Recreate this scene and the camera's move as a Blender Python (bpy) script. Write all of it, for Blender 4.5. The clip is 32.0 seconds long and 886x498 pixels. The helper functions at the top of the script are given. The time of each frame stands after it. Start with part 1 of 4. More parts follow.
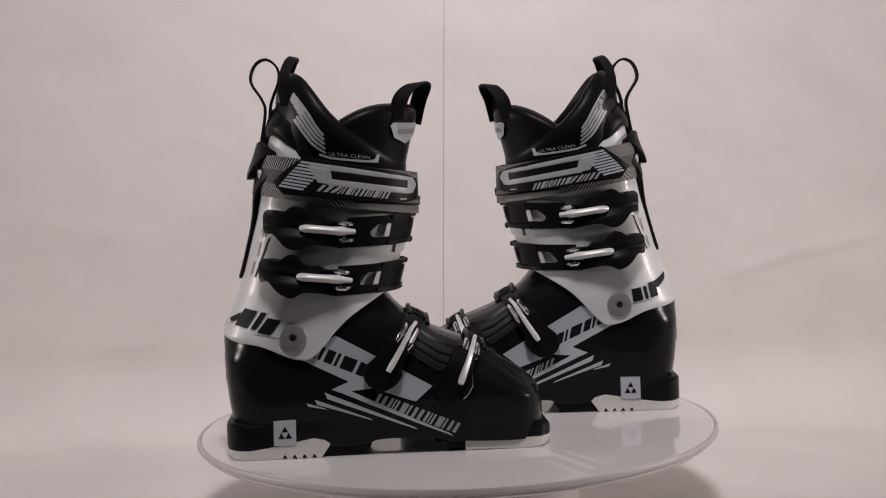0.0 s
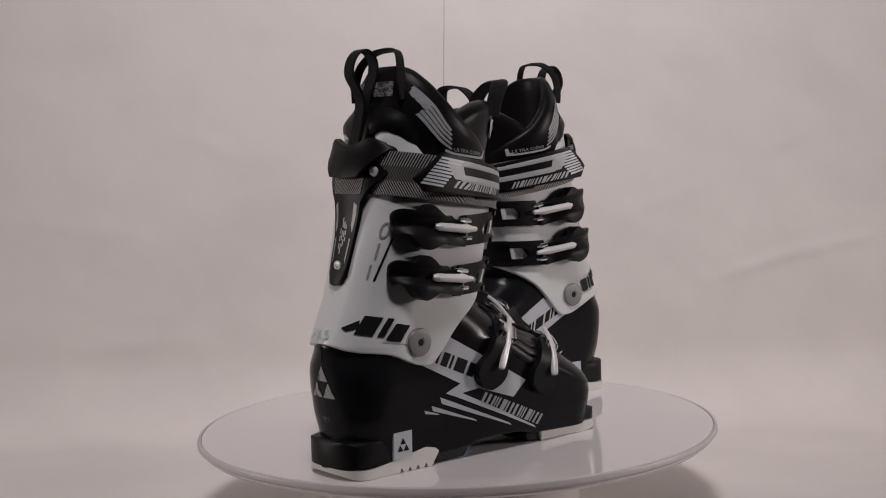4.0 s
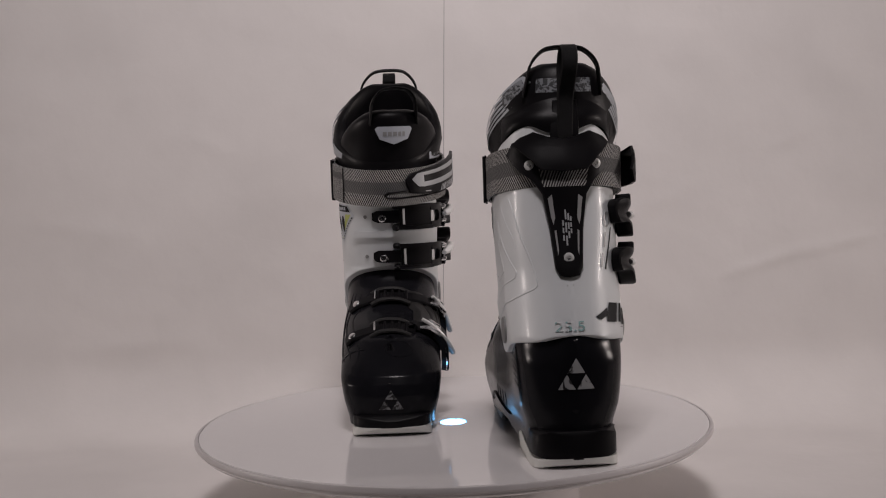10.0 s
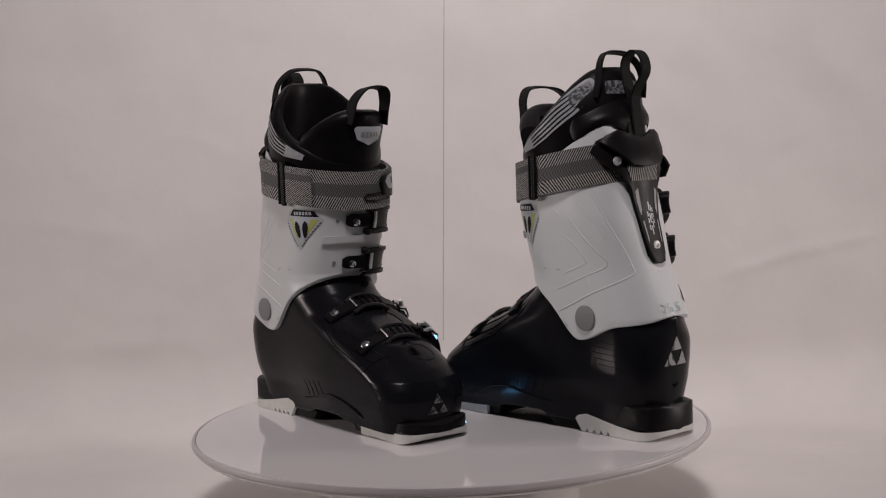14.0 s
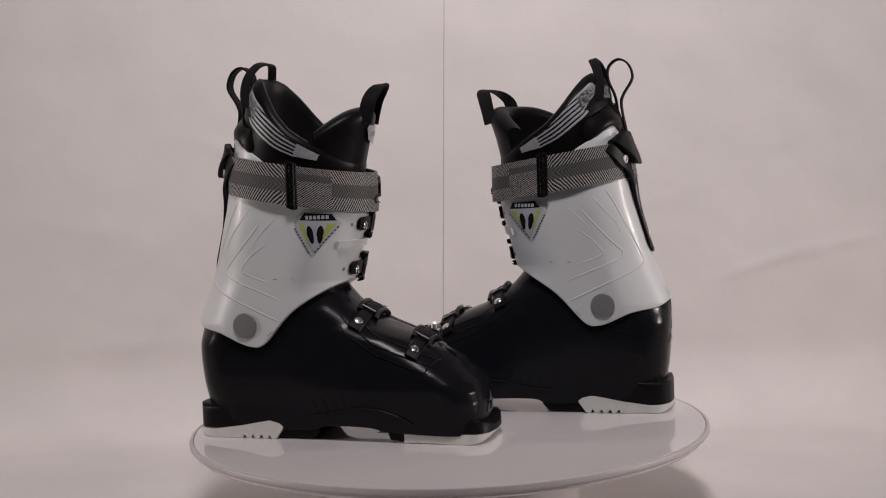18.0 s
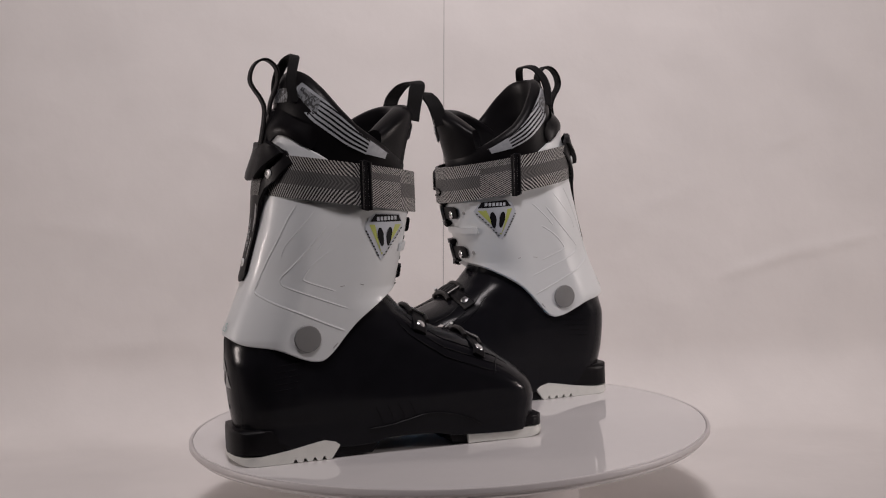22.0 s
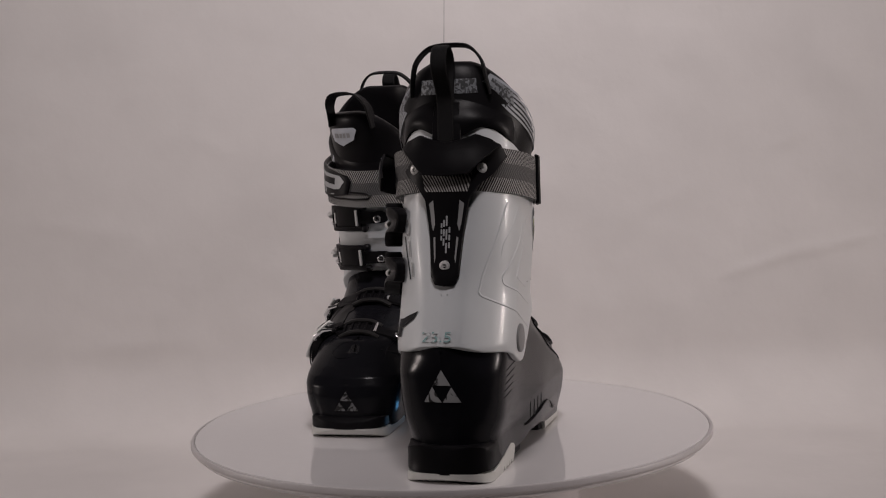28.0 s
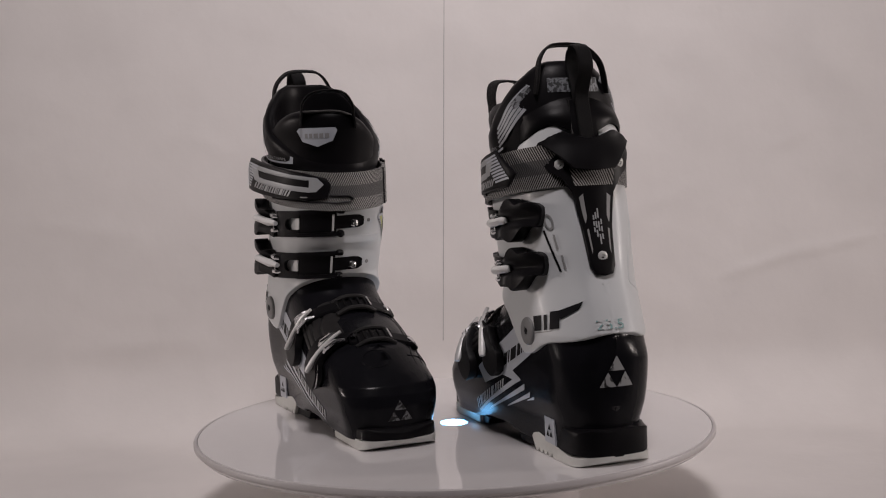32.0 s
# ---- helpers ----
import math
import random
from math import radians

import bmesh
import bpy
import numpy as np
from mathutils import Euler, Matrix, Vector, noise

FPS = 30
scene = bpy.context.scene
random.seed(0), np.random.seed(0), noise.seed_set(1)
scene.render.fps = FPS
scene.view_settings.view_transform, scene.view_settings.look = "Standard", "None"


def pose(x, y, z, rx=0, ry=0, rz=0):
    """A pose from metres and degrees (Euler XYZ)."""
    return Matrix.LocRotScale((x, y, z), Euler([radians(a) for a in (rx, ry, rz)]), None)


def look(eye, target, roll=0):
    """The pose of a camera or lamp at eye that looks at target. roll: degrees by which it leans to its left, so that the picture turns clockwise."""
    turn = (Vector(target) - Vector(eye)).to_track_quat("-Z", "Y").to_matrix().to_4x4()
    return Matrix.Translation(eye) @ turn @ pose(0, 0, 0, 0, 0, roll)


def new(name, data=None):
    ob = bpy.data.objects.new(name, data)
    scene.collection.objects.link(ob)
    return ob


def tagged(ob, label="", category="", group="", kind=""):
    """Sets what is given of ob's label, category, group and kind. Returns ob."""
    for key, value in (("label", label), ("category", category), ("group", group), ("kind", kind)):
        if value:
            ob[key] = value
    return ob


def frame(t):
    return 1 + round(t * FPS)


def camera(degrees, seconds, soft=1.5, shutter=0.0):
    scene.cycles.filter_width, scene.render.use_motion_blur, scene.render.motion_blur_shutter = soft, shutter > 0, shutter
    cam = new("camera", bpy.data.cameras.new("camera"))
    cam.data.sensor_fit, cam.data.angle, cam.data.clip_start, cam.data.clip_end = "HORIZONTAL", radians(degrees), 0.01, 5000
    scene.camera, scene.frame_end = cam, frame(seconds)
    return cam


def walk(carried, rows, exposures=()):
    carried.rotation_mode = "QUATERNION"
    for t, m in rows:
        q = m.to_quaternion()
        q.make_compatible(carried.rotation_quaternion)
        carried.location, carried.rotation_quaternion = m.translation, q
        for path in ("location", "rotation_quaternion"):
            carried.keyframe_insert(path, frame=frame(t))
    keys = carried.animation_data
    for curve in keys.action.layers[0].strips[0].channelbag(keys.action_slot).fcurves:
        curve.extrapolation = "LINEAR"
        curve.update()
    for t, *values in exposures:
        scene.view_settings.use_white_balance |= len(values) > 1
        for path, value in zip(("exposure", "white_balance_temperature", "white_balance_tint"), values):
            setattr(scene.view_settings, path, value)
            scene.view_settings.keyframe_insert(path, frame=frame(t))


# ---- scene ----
# One turntable with a pair of ski boots before a white sheet. Metres; the turning axis is z at the origin, the plate's top is z = 0.
cam = camera(37.64, 32.0, soft=1.1)
CAM_POSE = Matrix.Translation((0, -1.2444, 0.2664)) @ pose(0, 0, 0, 90 - 4.494, 0, 0.189) @ pose(0, 0, 0, 0, 0, -1.940)
walk(cam, [(0, CAM_POSE), (32, CAM_POSE)], exposures=[(0, 0.01), (3, -0.09), (6, -0.41), (9, -0.42), (11, -0.37), (13, -0.28), (17, -0.13), (19, -0.09), (21, -0.10), (23, -0.20), (25, -0.39), (28, -0.45), (29, -0.44), (32, -0.29)])


def turn_at(t):
    """The turntable's angle in radians at t seconds."""
    a = 2 * math.pi * t / 39.9
    return 0.15801 * t - 0.00084 * math.sin(a) - 0.00113 * (math.cos(a) - 1) - 0.01251 * math.sin(2 * a) - 0.00134 * (math.cos(2 * a) - 1)


# ---------------------------------------------------------------- light
world = bpy.data.worlds.new("room_air")
scene.world = world
world.use_nodes = True
world.node_tree.nodes["Background"].inputs[0].default_value = (0.95, 0.93, 0.95, 1)
world.node_tree.nodes["Background"].inputs[1].default_value = 0.02


def area_lamp(name, eye, target, size, watts, colour, spread=180):
    data = bpy.data.lights.new(name, "AREA")
    data.shape, data.size, data.energy, data.color, data.spread = "DISK", size, watts, colour, radians(spread)
    ob = new(name, data)
    ob.matrix_world = look(eye, target)
    return ob


# two lamps stand to either side of the plate, above it; the room's ceiling lamp is weak
area_lamp("lamp_a", (-2.35, -0.16, 0.52), (0, 0.0, 0.18), 0.30, 3.55, (1.0, 0.88, 0.84), 90)
area_lamp("lamp_b", (2.35, -0.16, 0.52), (0, 0.0, 0.18), 0.30, 4.7, (1.0, 0.88, 0.84), 90)
area_lamp("ceiling_lamp", (0.05, -0.98, 1.85), (0.05, 0.40, 0.62), 0.45, 7.05, (0.985, 0.90, 0.915), 84)


# ---------------------------------------------------------------- materials
def material(name, colour, rough=0.5, metal=0.0, coat=0.0, bump=0.0, bump_scale=400.0, spread=0.06, blotch=60.0, rough_spread=0.08, gloss=0.5):
    """A procedural surface: fine relief and two scales of slight variation."""
    m = bpy.data.materials.new(name)
    m.use_nodes = True
    nt = m.node_tree
    b = nt.nodes["Principled BSDF"]
    b.inputs["Metallic"].default_value = metal
    b.inputs["Coat Weight"].default_value = coat
    b.inputs["Specular IOR Level"].default_value = gloss
    b.inputs["Coat Roughness"].default_value = 0.08
    tc = nt.nodes.new("ShaderNodeTexCoord")
    big = nt.nodes.new("ShaderNodeTexNoise")
    big.inputs["Scale"].default_value = blotch
    big.inputs["Detail"].default_value = 4
    fine = nt.nodes.new("ShaderNodeTexNoise")
    fine.inputs["Scale"].default_value = bump_scale
    fine.inputs["Detail"].default_value = 3
    nt.links.new(tc.outputs["Object"], big.inputs["Vector"])
    nt.links.new(tc.outputs["Object"], fine.inputs["Vector"])
    ramp = nt.nodes.new("ShaderNodeMix")
    ramp.data_type = "RGBA"
    ramp.inputs[6].default_value = (*[c * (1 - spread) for c in colour], 1)
    ramp.inputs[7].default_value = (*[min(1, c * (1 + spread)) for c in colour], 1)
    nt.links.new(big.outputs["Fac"], ramp.inputs[0])
    nt.links.new(ramp.outputs[2], b.inputs["Base Color"])
    rr = nt.nodes.new("ShaderNodeMapRange")
    rr.inputs[3].default_value = max(0.02, rough - rough_spread)
    rr.inputs[4].default_value = min(1, rough + rough_spread)
    nt.links.new(big.outputs["Fac"], rr.inputs[0])
    nt.links.new(rr.outputs[0], b.inputs["Roughness"])
    if bump:
        bp = nt.nodes.new("ShaderNodeBump")
        bp.inputs["Strength"].default_value = bump
        bp.inputs["Distance"].default_value = 0.001
        nt.links.new(fine.outputs["Fac"], bp.inputs["Height"])
        nt.links.new(bp.outputs["Normal"], b.inputs["Normal"])
    return m


BLACK = material("black_shell_plastic", (0.0084, 0.0083, 0.0104), 0.215, bump=0.04, bump_scale=900, spread=0.2, rough_spread=0.05, gloss=0.13)
BLACK_SATIN = material("black_satin_plastic", (0.0060, 0.0055, 0.0066), 0.42, bump=0.08, bump_scale=1200, gloss=0.13)
WHITE = material("white_shell_plastic", (0.655, 0.675, 0.685), 0.36, coat=0.08, gloss=0.30, bump=0.02, bump_scale=500, spread=0.025)
SOLE_WHITE = material("white_sole_rubber", (0.64, 0.64, 0.61), 0.55, bump=0.12, spread=0.09, blotch=120)
GREY = material("grey_rivet_cap", (0.20, 0.20, 0.20), 0.42, bump=0.05)
DECAL_GREY = material("silver_print", (0.36, 0.37, 0.38), 0.4, spread=0.12, blotch=180)
DECAL_PALE = material("pale_grey_print", (0.48, 0.505, 0.55), 0.35, spread=0.06, blotch=150)
DECAL_DARK = material("dark_print", (0.009, 0.009, 0.011), 0.5, gloss=0.12)
DECAL_FAINT = material("faint_grey_print", (0.30, 0.30, 0.30), 0.4)
CHROME = material("chrome_steel", (0.72, 0.72, 0.73), 0.2, metal=1.0, bump=0.04, spread=0.08)
LEATHER = material("black_liner_leather", (0.0062, 0.0057, 0.0066), 0.37, gloss=0.11, bump=0.10, bump_scale=900, spread=0.2)
WEB = material("black_webbing", (0.006, 0.0056, 0.0062), 0.6, gloss=0.12, bump=0.4, bump_scale=2500, spread=0.2)
RUBBER = material("dark_grey_rubber", (0.021, 0.0198, 0.0198), 0.42, gloss=0.25, bump=0.1)
YELLOW = material("yellow_green_print", (0.44, 0.48, 0.13), 0.35)
PLATE = material("white_acrylic_plate", (0.80, 0.775, 0.775), 0.05, spread=0.015, rough_spread=0.02, gloss=1.0)
BASE = material("white_turntable_base", (0.55, 0.52, 0.52), 0.45)
SEAM = material("seam_thread", (0.42, 0.40, 0.40), 0.8)
ALU = material("pale_cast_aluminium", (0.70, 0.70, 0.69), 0.36, metal=0.15, bump=0.05, spread=0.06)
SHEET = material("white_backdrop_sheet", (0.745, 0.712, 0.694), 0.8, bump=0.5, bump_scale=45, spread=0.09, blotch=9)
# surfaces out of view: white to bounce lamp light, near-black to reflect little
CEILING = material("unseen_bounce_white", (0.62, 0.63, 0.65), 0.9)
PAINT = material("unseen_dark_paint", (0.045, 0.046, 0.05), 0.85, bump=0.1, bump_scale=80)


def worn_material(name, colour, ground, scale, share):
    """A print worn away in patches down to its ground."""
    m = material(name, colour, 0.42)
    nt = m.node_tree
    b = nt.nodes["Principled BSDF"]
    tc = nt.nodes.new("ShaderNodeTexCoord")
    tex = nt.nodes.new("ShaderNodeTexNoise")
    tex.inputs["Scale"].default_value = scale
    tex.inputs["Detail"].default_value = 5
    tex.inputs["Distortion"].default_value = 1.2
    nt.links.new(tc.outputs["Object"], tex.inputs["Vector"])
    step = nt.nodes.new("ShaderNodeMapRange")
    step.inputs[1].default_value, step.inputs[2].default_value = share - 0.03, share + 0.03
    nt.links.new(tex.outputs["Fac"], step.inputs[0])
    mix = nt.nodes.new("ShaderNodeMix")
    mix.data_type = "RGBA"
    mix.inputs[6].default_value = (*ground, 1)
    mix.inputs[7].default_value = (*colour, 1)
    nt.links.new(step.outputs[0], mix.inputs[0])
    nt.links.new(mix.outputs[2], b.inputs["Base Color"])
    return m


WORN = worn_material("worn_silver_print", (0.33, 0.335, 0.34), (0.006, 0.006, 0.006), 95, 0.43)
LINER_PRINT = material("dull_silver_liner_print", (0.33, 0.345, 0.37), 0.45, spread=0.3, blotch=260)
MARKER = worn_material("faded_green_marker", (0.27, 0.44, 0.44), (0.63, 0.65, 0.655), 140, 0.47)
FADED = worn_material("nearly_gone_silver_print", (0.16, 0.16, 0.165), (0.005, 0.005, 0.005), 190, 0.5)
MOTTLED = worn_material("mottled_grey_print", (0.20, 0.21, 0.225), (0.03, 0.031, 0.034), 240, 0.5)


def glow_material(name, colour, strength):
    m = bpy.data.materials.new(name)
    m.use_nodes = True
    b = m.node_tree.nodes["Principled BSDF"]
    b.inputs["Base Color"].default_value = (0.8, 0.85, 0.9, 1)
    b.inputs["Emission Color"].default_value = (*colour, 1)
    b.inputs["Emission Strength"].default_value = strength
    return m


LED = glow_material("blue_white_led", (0.16, 0.52, 1.0), 9)


def hatch_material():
    """Webbing woven in slanted black and grey yarns, with a plain grey band along the middle. u runs along the strap in mm, v across it from 0 to 1."""
    m = bpy.data.materials.new("herringbone_webbing")
    m.use_nodes = True
    nt = m.node_tree
    b = nt.nodes["Principled BSDF"]
    b.inputs["Roughness"].default_value = 0.65
    uv = nt.nodes.new("ShaderNodeUVMap")
    sep = nt.nodes.new("ShaderNodeSeparateXYZ")
    nt.links.new(uv.outputs[0], sep.inputs[0])

    def calc(op, a, c):
        n = nt.nodes.new("ShaderNodeMath")
        n.operation = op
        for i, v in enumerate((a, c)):
            if isinstance(v, (int, float)):
                n.inputs[i].default_value = v
            else:
                nt.links.new(v, n.inputs[i])
        return n.outputs[0]

    u, v = sep.outputs[0], sep.outputs[1]
    fold = calc("ABSOLUTE", calc("SUBTRACT", v, 0.5), 0)
    phase = calc("ADD", calc("MULTIPLY", u, 0.40), calc("MULTIPLY", fold, 9.0))
    stripe = calc("GREATER_THAN", calc("FRACT", phase, 0), 0.56)
    middle = calc("LESS_THAN", fold, 0.17)
    mix = nt.nodes.new("ShaderNodeMix")
    mix.data_type = "RGBA"
    mix.inputs[6].default_value = (0.005, 0.005, 0.0055, 1)
    mix.inputs[7].default_value = (0.36, 0.35, 0.34, 1)
    nt.links.new(stripe, mix.inputs[0])
    mid = nt.nodes.new("ShaderNodeMix")
    mid.data_type = "RGBA"
    nt.links.new(calc("MULTIPLY", middle, 0.82), mid.inputs[0])
    nt.links.new(mix.outputs[2], mid.inputs[6])
    mid.inputs[7].default_value = (0.048, 0.047, 0.048, 1)
    nt.links.new(mid.outputs[2], b.inputs["Base Color"])
    bp = nt.nodes.new("ShaderNodeBump")
    bp.inputs["Strength"].default_value = 0.4
    bp.inputs["Distance"].default_value = 0.0006
    nt.links.new(stripe, bp.inputs["Height"])
    nt.links.new(bp.outputs["Normal"], b.inputs["Normal"])
    return m


HATCH = hatch_material()


# ---------------------------------------------------------------- mesh helpers
def sharp(bm, angle=0.6):
    bmesh.ops.recalc_face_normals(bm, faces=bm.faces)
    for f in bm.faces:
        f.smooth = True
    for e in bm.edges:
        if len(e.link_faces) == 2 and e.calc_face_angle(0) > angle:
            e.smooth = False


def part(name, bm, mat, parent=None, label=""):
    """Links a bmesh as one mesh object under a thing or a part."""
    me = bpy.data.meshes.new(name)
    sharp(bm)
    bm.to_mesh(me)
    bm.free()
    me.materials.append(mat)
    ob = new(name, me)
    ob.parent = parent
    if label:
        tagged(ob, label)
    return ob


def spline(pts, n=6):
    """A smooth line through points."""
    p = [np.array(q, float) for q in pts]
    p = [2 * p[0] - p[1]] + p + [2 * p[-1] - p[-2]]
    out = []
    for i in range(1, len(p) - 2):
        for k in range(n):
            t = k / n
            out.append(0.5 * (2 * p[i] + (p[i + 1] - p[i - 1]) * t + (2 * p[i - 1] - 5 * p[i] + 4 * p[i + 1] - p[i + 2]) * t * t
                              + (3 * p[i] - p[i - 1] - 3 * p[i + 1] + p[i + 2]) * t ** 3))
    out.append(p[-2])
    return out


def loft(rings, closed_ring=True, cap_start=True, cap_end=True, uv=None):
    """Faces between rings of equally many points."""
    bm = bmesh.new()
    vs = [[bm.verts.new(tuple(map(float, q))) for q in r] for r in rings]
    n = len(rings[0])
    lay = bm.loops.layers.uv.new("UVMap") if uv else None
    for i in range(len(vs) - 1):
        for j in range(n if closed_ring else n - 1):
            k = (j + 1) % n
            f = bm.faces.new((vs[i][j], vs[i][k], vs[i + 1][k], vs[i + 1][j]))
            if lay:
                for l, (a, c) in zip(f.loops, ((i, j), (i, k), (i + 1, k), (i + 1, j))):
                    l[lay].uv = uv(a, c)
    if cap_start:
        bm.faces.new(vs[0][::-1])
    if cap_end:
        bm.faces.new(vs[-1])
    return bm


def rod(path, radius, sides=8, flat=1.0, up=(0, 0, 1)):
    """A round or flattened bar along a path."""
    pts = [Vector(map(float, p)) for p in path]
    rings = []
    for i, p in enumerate(pts):
        d = (pts[min(i + 1, len(pts) - 1)] - pts[max(i - 1, 0)]).normalized()
        a = d.cross(Vector(up))
        if a.length < 1e-4:
            a = d.cross(Vector((1, 0, 0)))
        a.normalize()
        b = a.cross(d)
        r = radius[i] if isinstance(radius, (list, tuple)) else radius
        rings.append([p + a * (r * math.cos(2 * math.pi * k / sides)) + b * (r * flat * math.sin(2 * math.pi * k / sides)) for k in range(sides)])
    return loft(rings)


def ribbon(path, width, thick, across):
    """A flat tape along a path; across: the direction of its width, one or one for each point."""
    pts = [Vector(map(float, p)) for p in path]
    rings = []
    for i, p in enumerate(pts):
        d = (pts[min(i + 1, len(pts) - 1)] - pts[max(i - 1, 0)]).normalized()
        w = Vector(across)
        w = (w - d * w.dot(d)).normalized()
        n = d.cross(w)
        a, b = w * width / 2, n * thick / 2
        c = w * (width / 2 - thick * 0.5)
        rings.append([p - a, p - c + b, p + c + b, p + a, p + c - b, p - c - b])
    return loft(rings)


def join(*bms):
    out = bmesh.new()
    for b in bms:
        me = bpy.data.meshes.new("tmp")
        b.to_mesh(me)
        b.free()
        out.from_mesh(me)
        bpy.data.meshes.remove(me)
    return out


def ease(x, a, b):
    t = min(1, max(0, (x - a) / (b - a)))
    return t * t * (3 - 2 * t)


def swell(t, p=2.3):
    t = min(1.0, max(0.0, t))
    return (1 - (1 - t) ** p) ** (1 / p)


# ---------------------------------------------------------------- the setting
def build_setting():
    floor_z, wall_y = -0.085, 0.40
    xs = [-2.2, -1.8, -1.4, -1.1, -0.9] + [-0.75 + 1.5 * i / 190 for i in range(191)] + [0.9, 1.1, 1.4, 1.8, 2.2]
    prof = [(-0.36 + 0.66 * i / 59, floor_z) for i in range(60)]
    r = 0.10
    for i in range(1, 21):
        a = math.pi / 2 * i / 20
        prof.append((wall_y - r + r * math.sin(a) - 0.0, floor_z + r - r * math.cos(a)))
    prof[59] = (wall_y - r, floor_z)
    heights = [0.55 * i / 90 for i in range(1, 91)] + [0.55 + 0.1 * i for i in range(1, 15)]
    for h in heights:
        prof.append((wall_y + 0.0466 * h, floor_z + r + h))

    def wave(x, y, z):
        w = 0.008 * noise.noise((x * 2.2, 2.0 * min(y, wall_y), z * 2.2)) + 0.0030 * noise.noise((x * 7 + z * 4, 3.3, z * 6 - x * 3)) + 0.0013 * noise.noise((x * 16 + z * 5, 1.3, z * 20)) + 0.0005 * noise.noise((x * 44, 7.3, z * 48))
        for x0, z0, x1, z1, high, wide in ((0.33, 0.085, 0.50, 0.137, 0.0020, 0.007), (0.44, 0.112, 0.56, 0.143, 0.0016, 0.006), (0.40, 0.245, 0.47, 0.275, 0.0011, 0.009), (0.20, 0.150, 0.34, 0.225, 0.0009, 0.012),
                                          (-0.55, 0.190, -0.38, 0.165, 0.0012, 0.012), (-0.35, 0.30, -0.22, 0.25, 0.0009, 0.012), (0.10, 0.20, 0.18, 0.27, 0.0008, 0.010), (-0.50, 0.02, -0.30, 0.035, 0.0012, 0.012)):
            k = max(0, min(1, ((x - x0) * (x1 - x0) + (z - z0) * (z1 - z0)) / ((x1 - x0) ** 2 + (z1 - z0) ** 2)))
            gap = math.hypot(x - x0 - k * (x1 - x0), z - z0 - k * (z1 - z0))
            w += 1.35 * high * math.exp(-(gap / wide) ** 2) * math.sin(math.pi * min(1, max(0.08, k)))  if gap < 0.05 else 0.0
        return w

    def sheet_y(x, z):
        return wall_y + 0.0466 * max(0, z - floor_z - r) - wave(x, wall_y, z)

    rings = []
    for x in xs:
        ring = []
        for y, z in prof:
            w = wave(x, y, z)
            k = ease(y, wall_y - 0.2, wall_y)
            ring.append((x, y - w * k, z + 0.5 * w * (1 - k) * ease(y, -0.1, 0.2)))
        rings.append(ring)
    ob = part("backdrop", loft(rings, False, False, False), SHEET)
    tagged(ob, "white softly creased backdrop sheet sweeping onto the tabletop", "backdrop", kind="structure")
    # a thin sewn seam runs up the sheet
    path = []
    for i in range(61):
        z = 0.02 + 1.2 * i / 60
        x = -0.0062 + 0.036 * (z - 0.1)
        path.append((x, sheet_y(x, z) + 0.0002, z))
    part("seam", rod(path, 0.0006, 6), SEAM, ob, "thin grey sewn seam")
    # the tabletop that carries sheet and turntable
    bm = bmesh.new()
    bmesh.ops.create_cube(bm, size=1)
    for v in bm.verts:
        v.co = Vector((1.1 * v.co.x * 2, 0.16 + 0.53 * v.co.y * 2, floor_z - 0.028 + 0.02 * v.co.z * 2 * 1.2))
    tagged(part("tabletop", bm, PAINT), "plain dark tabletop under the white sheet", "table", kind="structure")
    # plain unseen shell added round the set: dark against reflections, white ceiling for bounce
    def wall(name, lo, hi, label):
        bm = bmesh.new()
        bmesh.ops.create_cube(bm, size=1)
        for v in bm.verts:
            v.co = Vector([lo[i] if v.co[i] < 0 else hi[i] for i in range(3)])
        o = part(name, bm, CEILING if name == "ceiling" else PAINT)
        tagged(o, label, name.split("_")[0], kind="structure")
    wall("wall_left", (-2.7, -2.4, -0.9), (-2.6, 0.7, 2.5), "unseen room wall, dark to keep reflections low")
    wall("wall_right", (2.6, -2.4, -0.9), (2.7, 0.7, 2.5), "unseen room wall, dark to keep reflections low")
    wall("wall_back", (-2.7, -2.5, -0.9), (2.7, -2.4, 2.5), "unseen room wall, dark to keep reflections low")
    wall("wall_front", (-2.7, 0.7, -0.9), (2.7, 0.8, 2.5), "unseen dark wall added behind the sheet")
    wall("ceiling", (-2.7, -2.5, 2.5), (2.7, 0.8, 2.6), "unseen white ceiling, added to bounce light")
    wall("floor", (-2.7, -2.5, -1.0), (2.7, 0.8, -0.9), "unseen dark room floor, added to close the shell")


build_setting()


def disc_rings(profile, n=128, cx=0.0, cy=0.0):
    return [[(cx + r * math.cos(2 * math.pi * k / n), cy + r * math.sin(2 * math.pi * k / n), z) for k in range(n)] for r, z in profile]


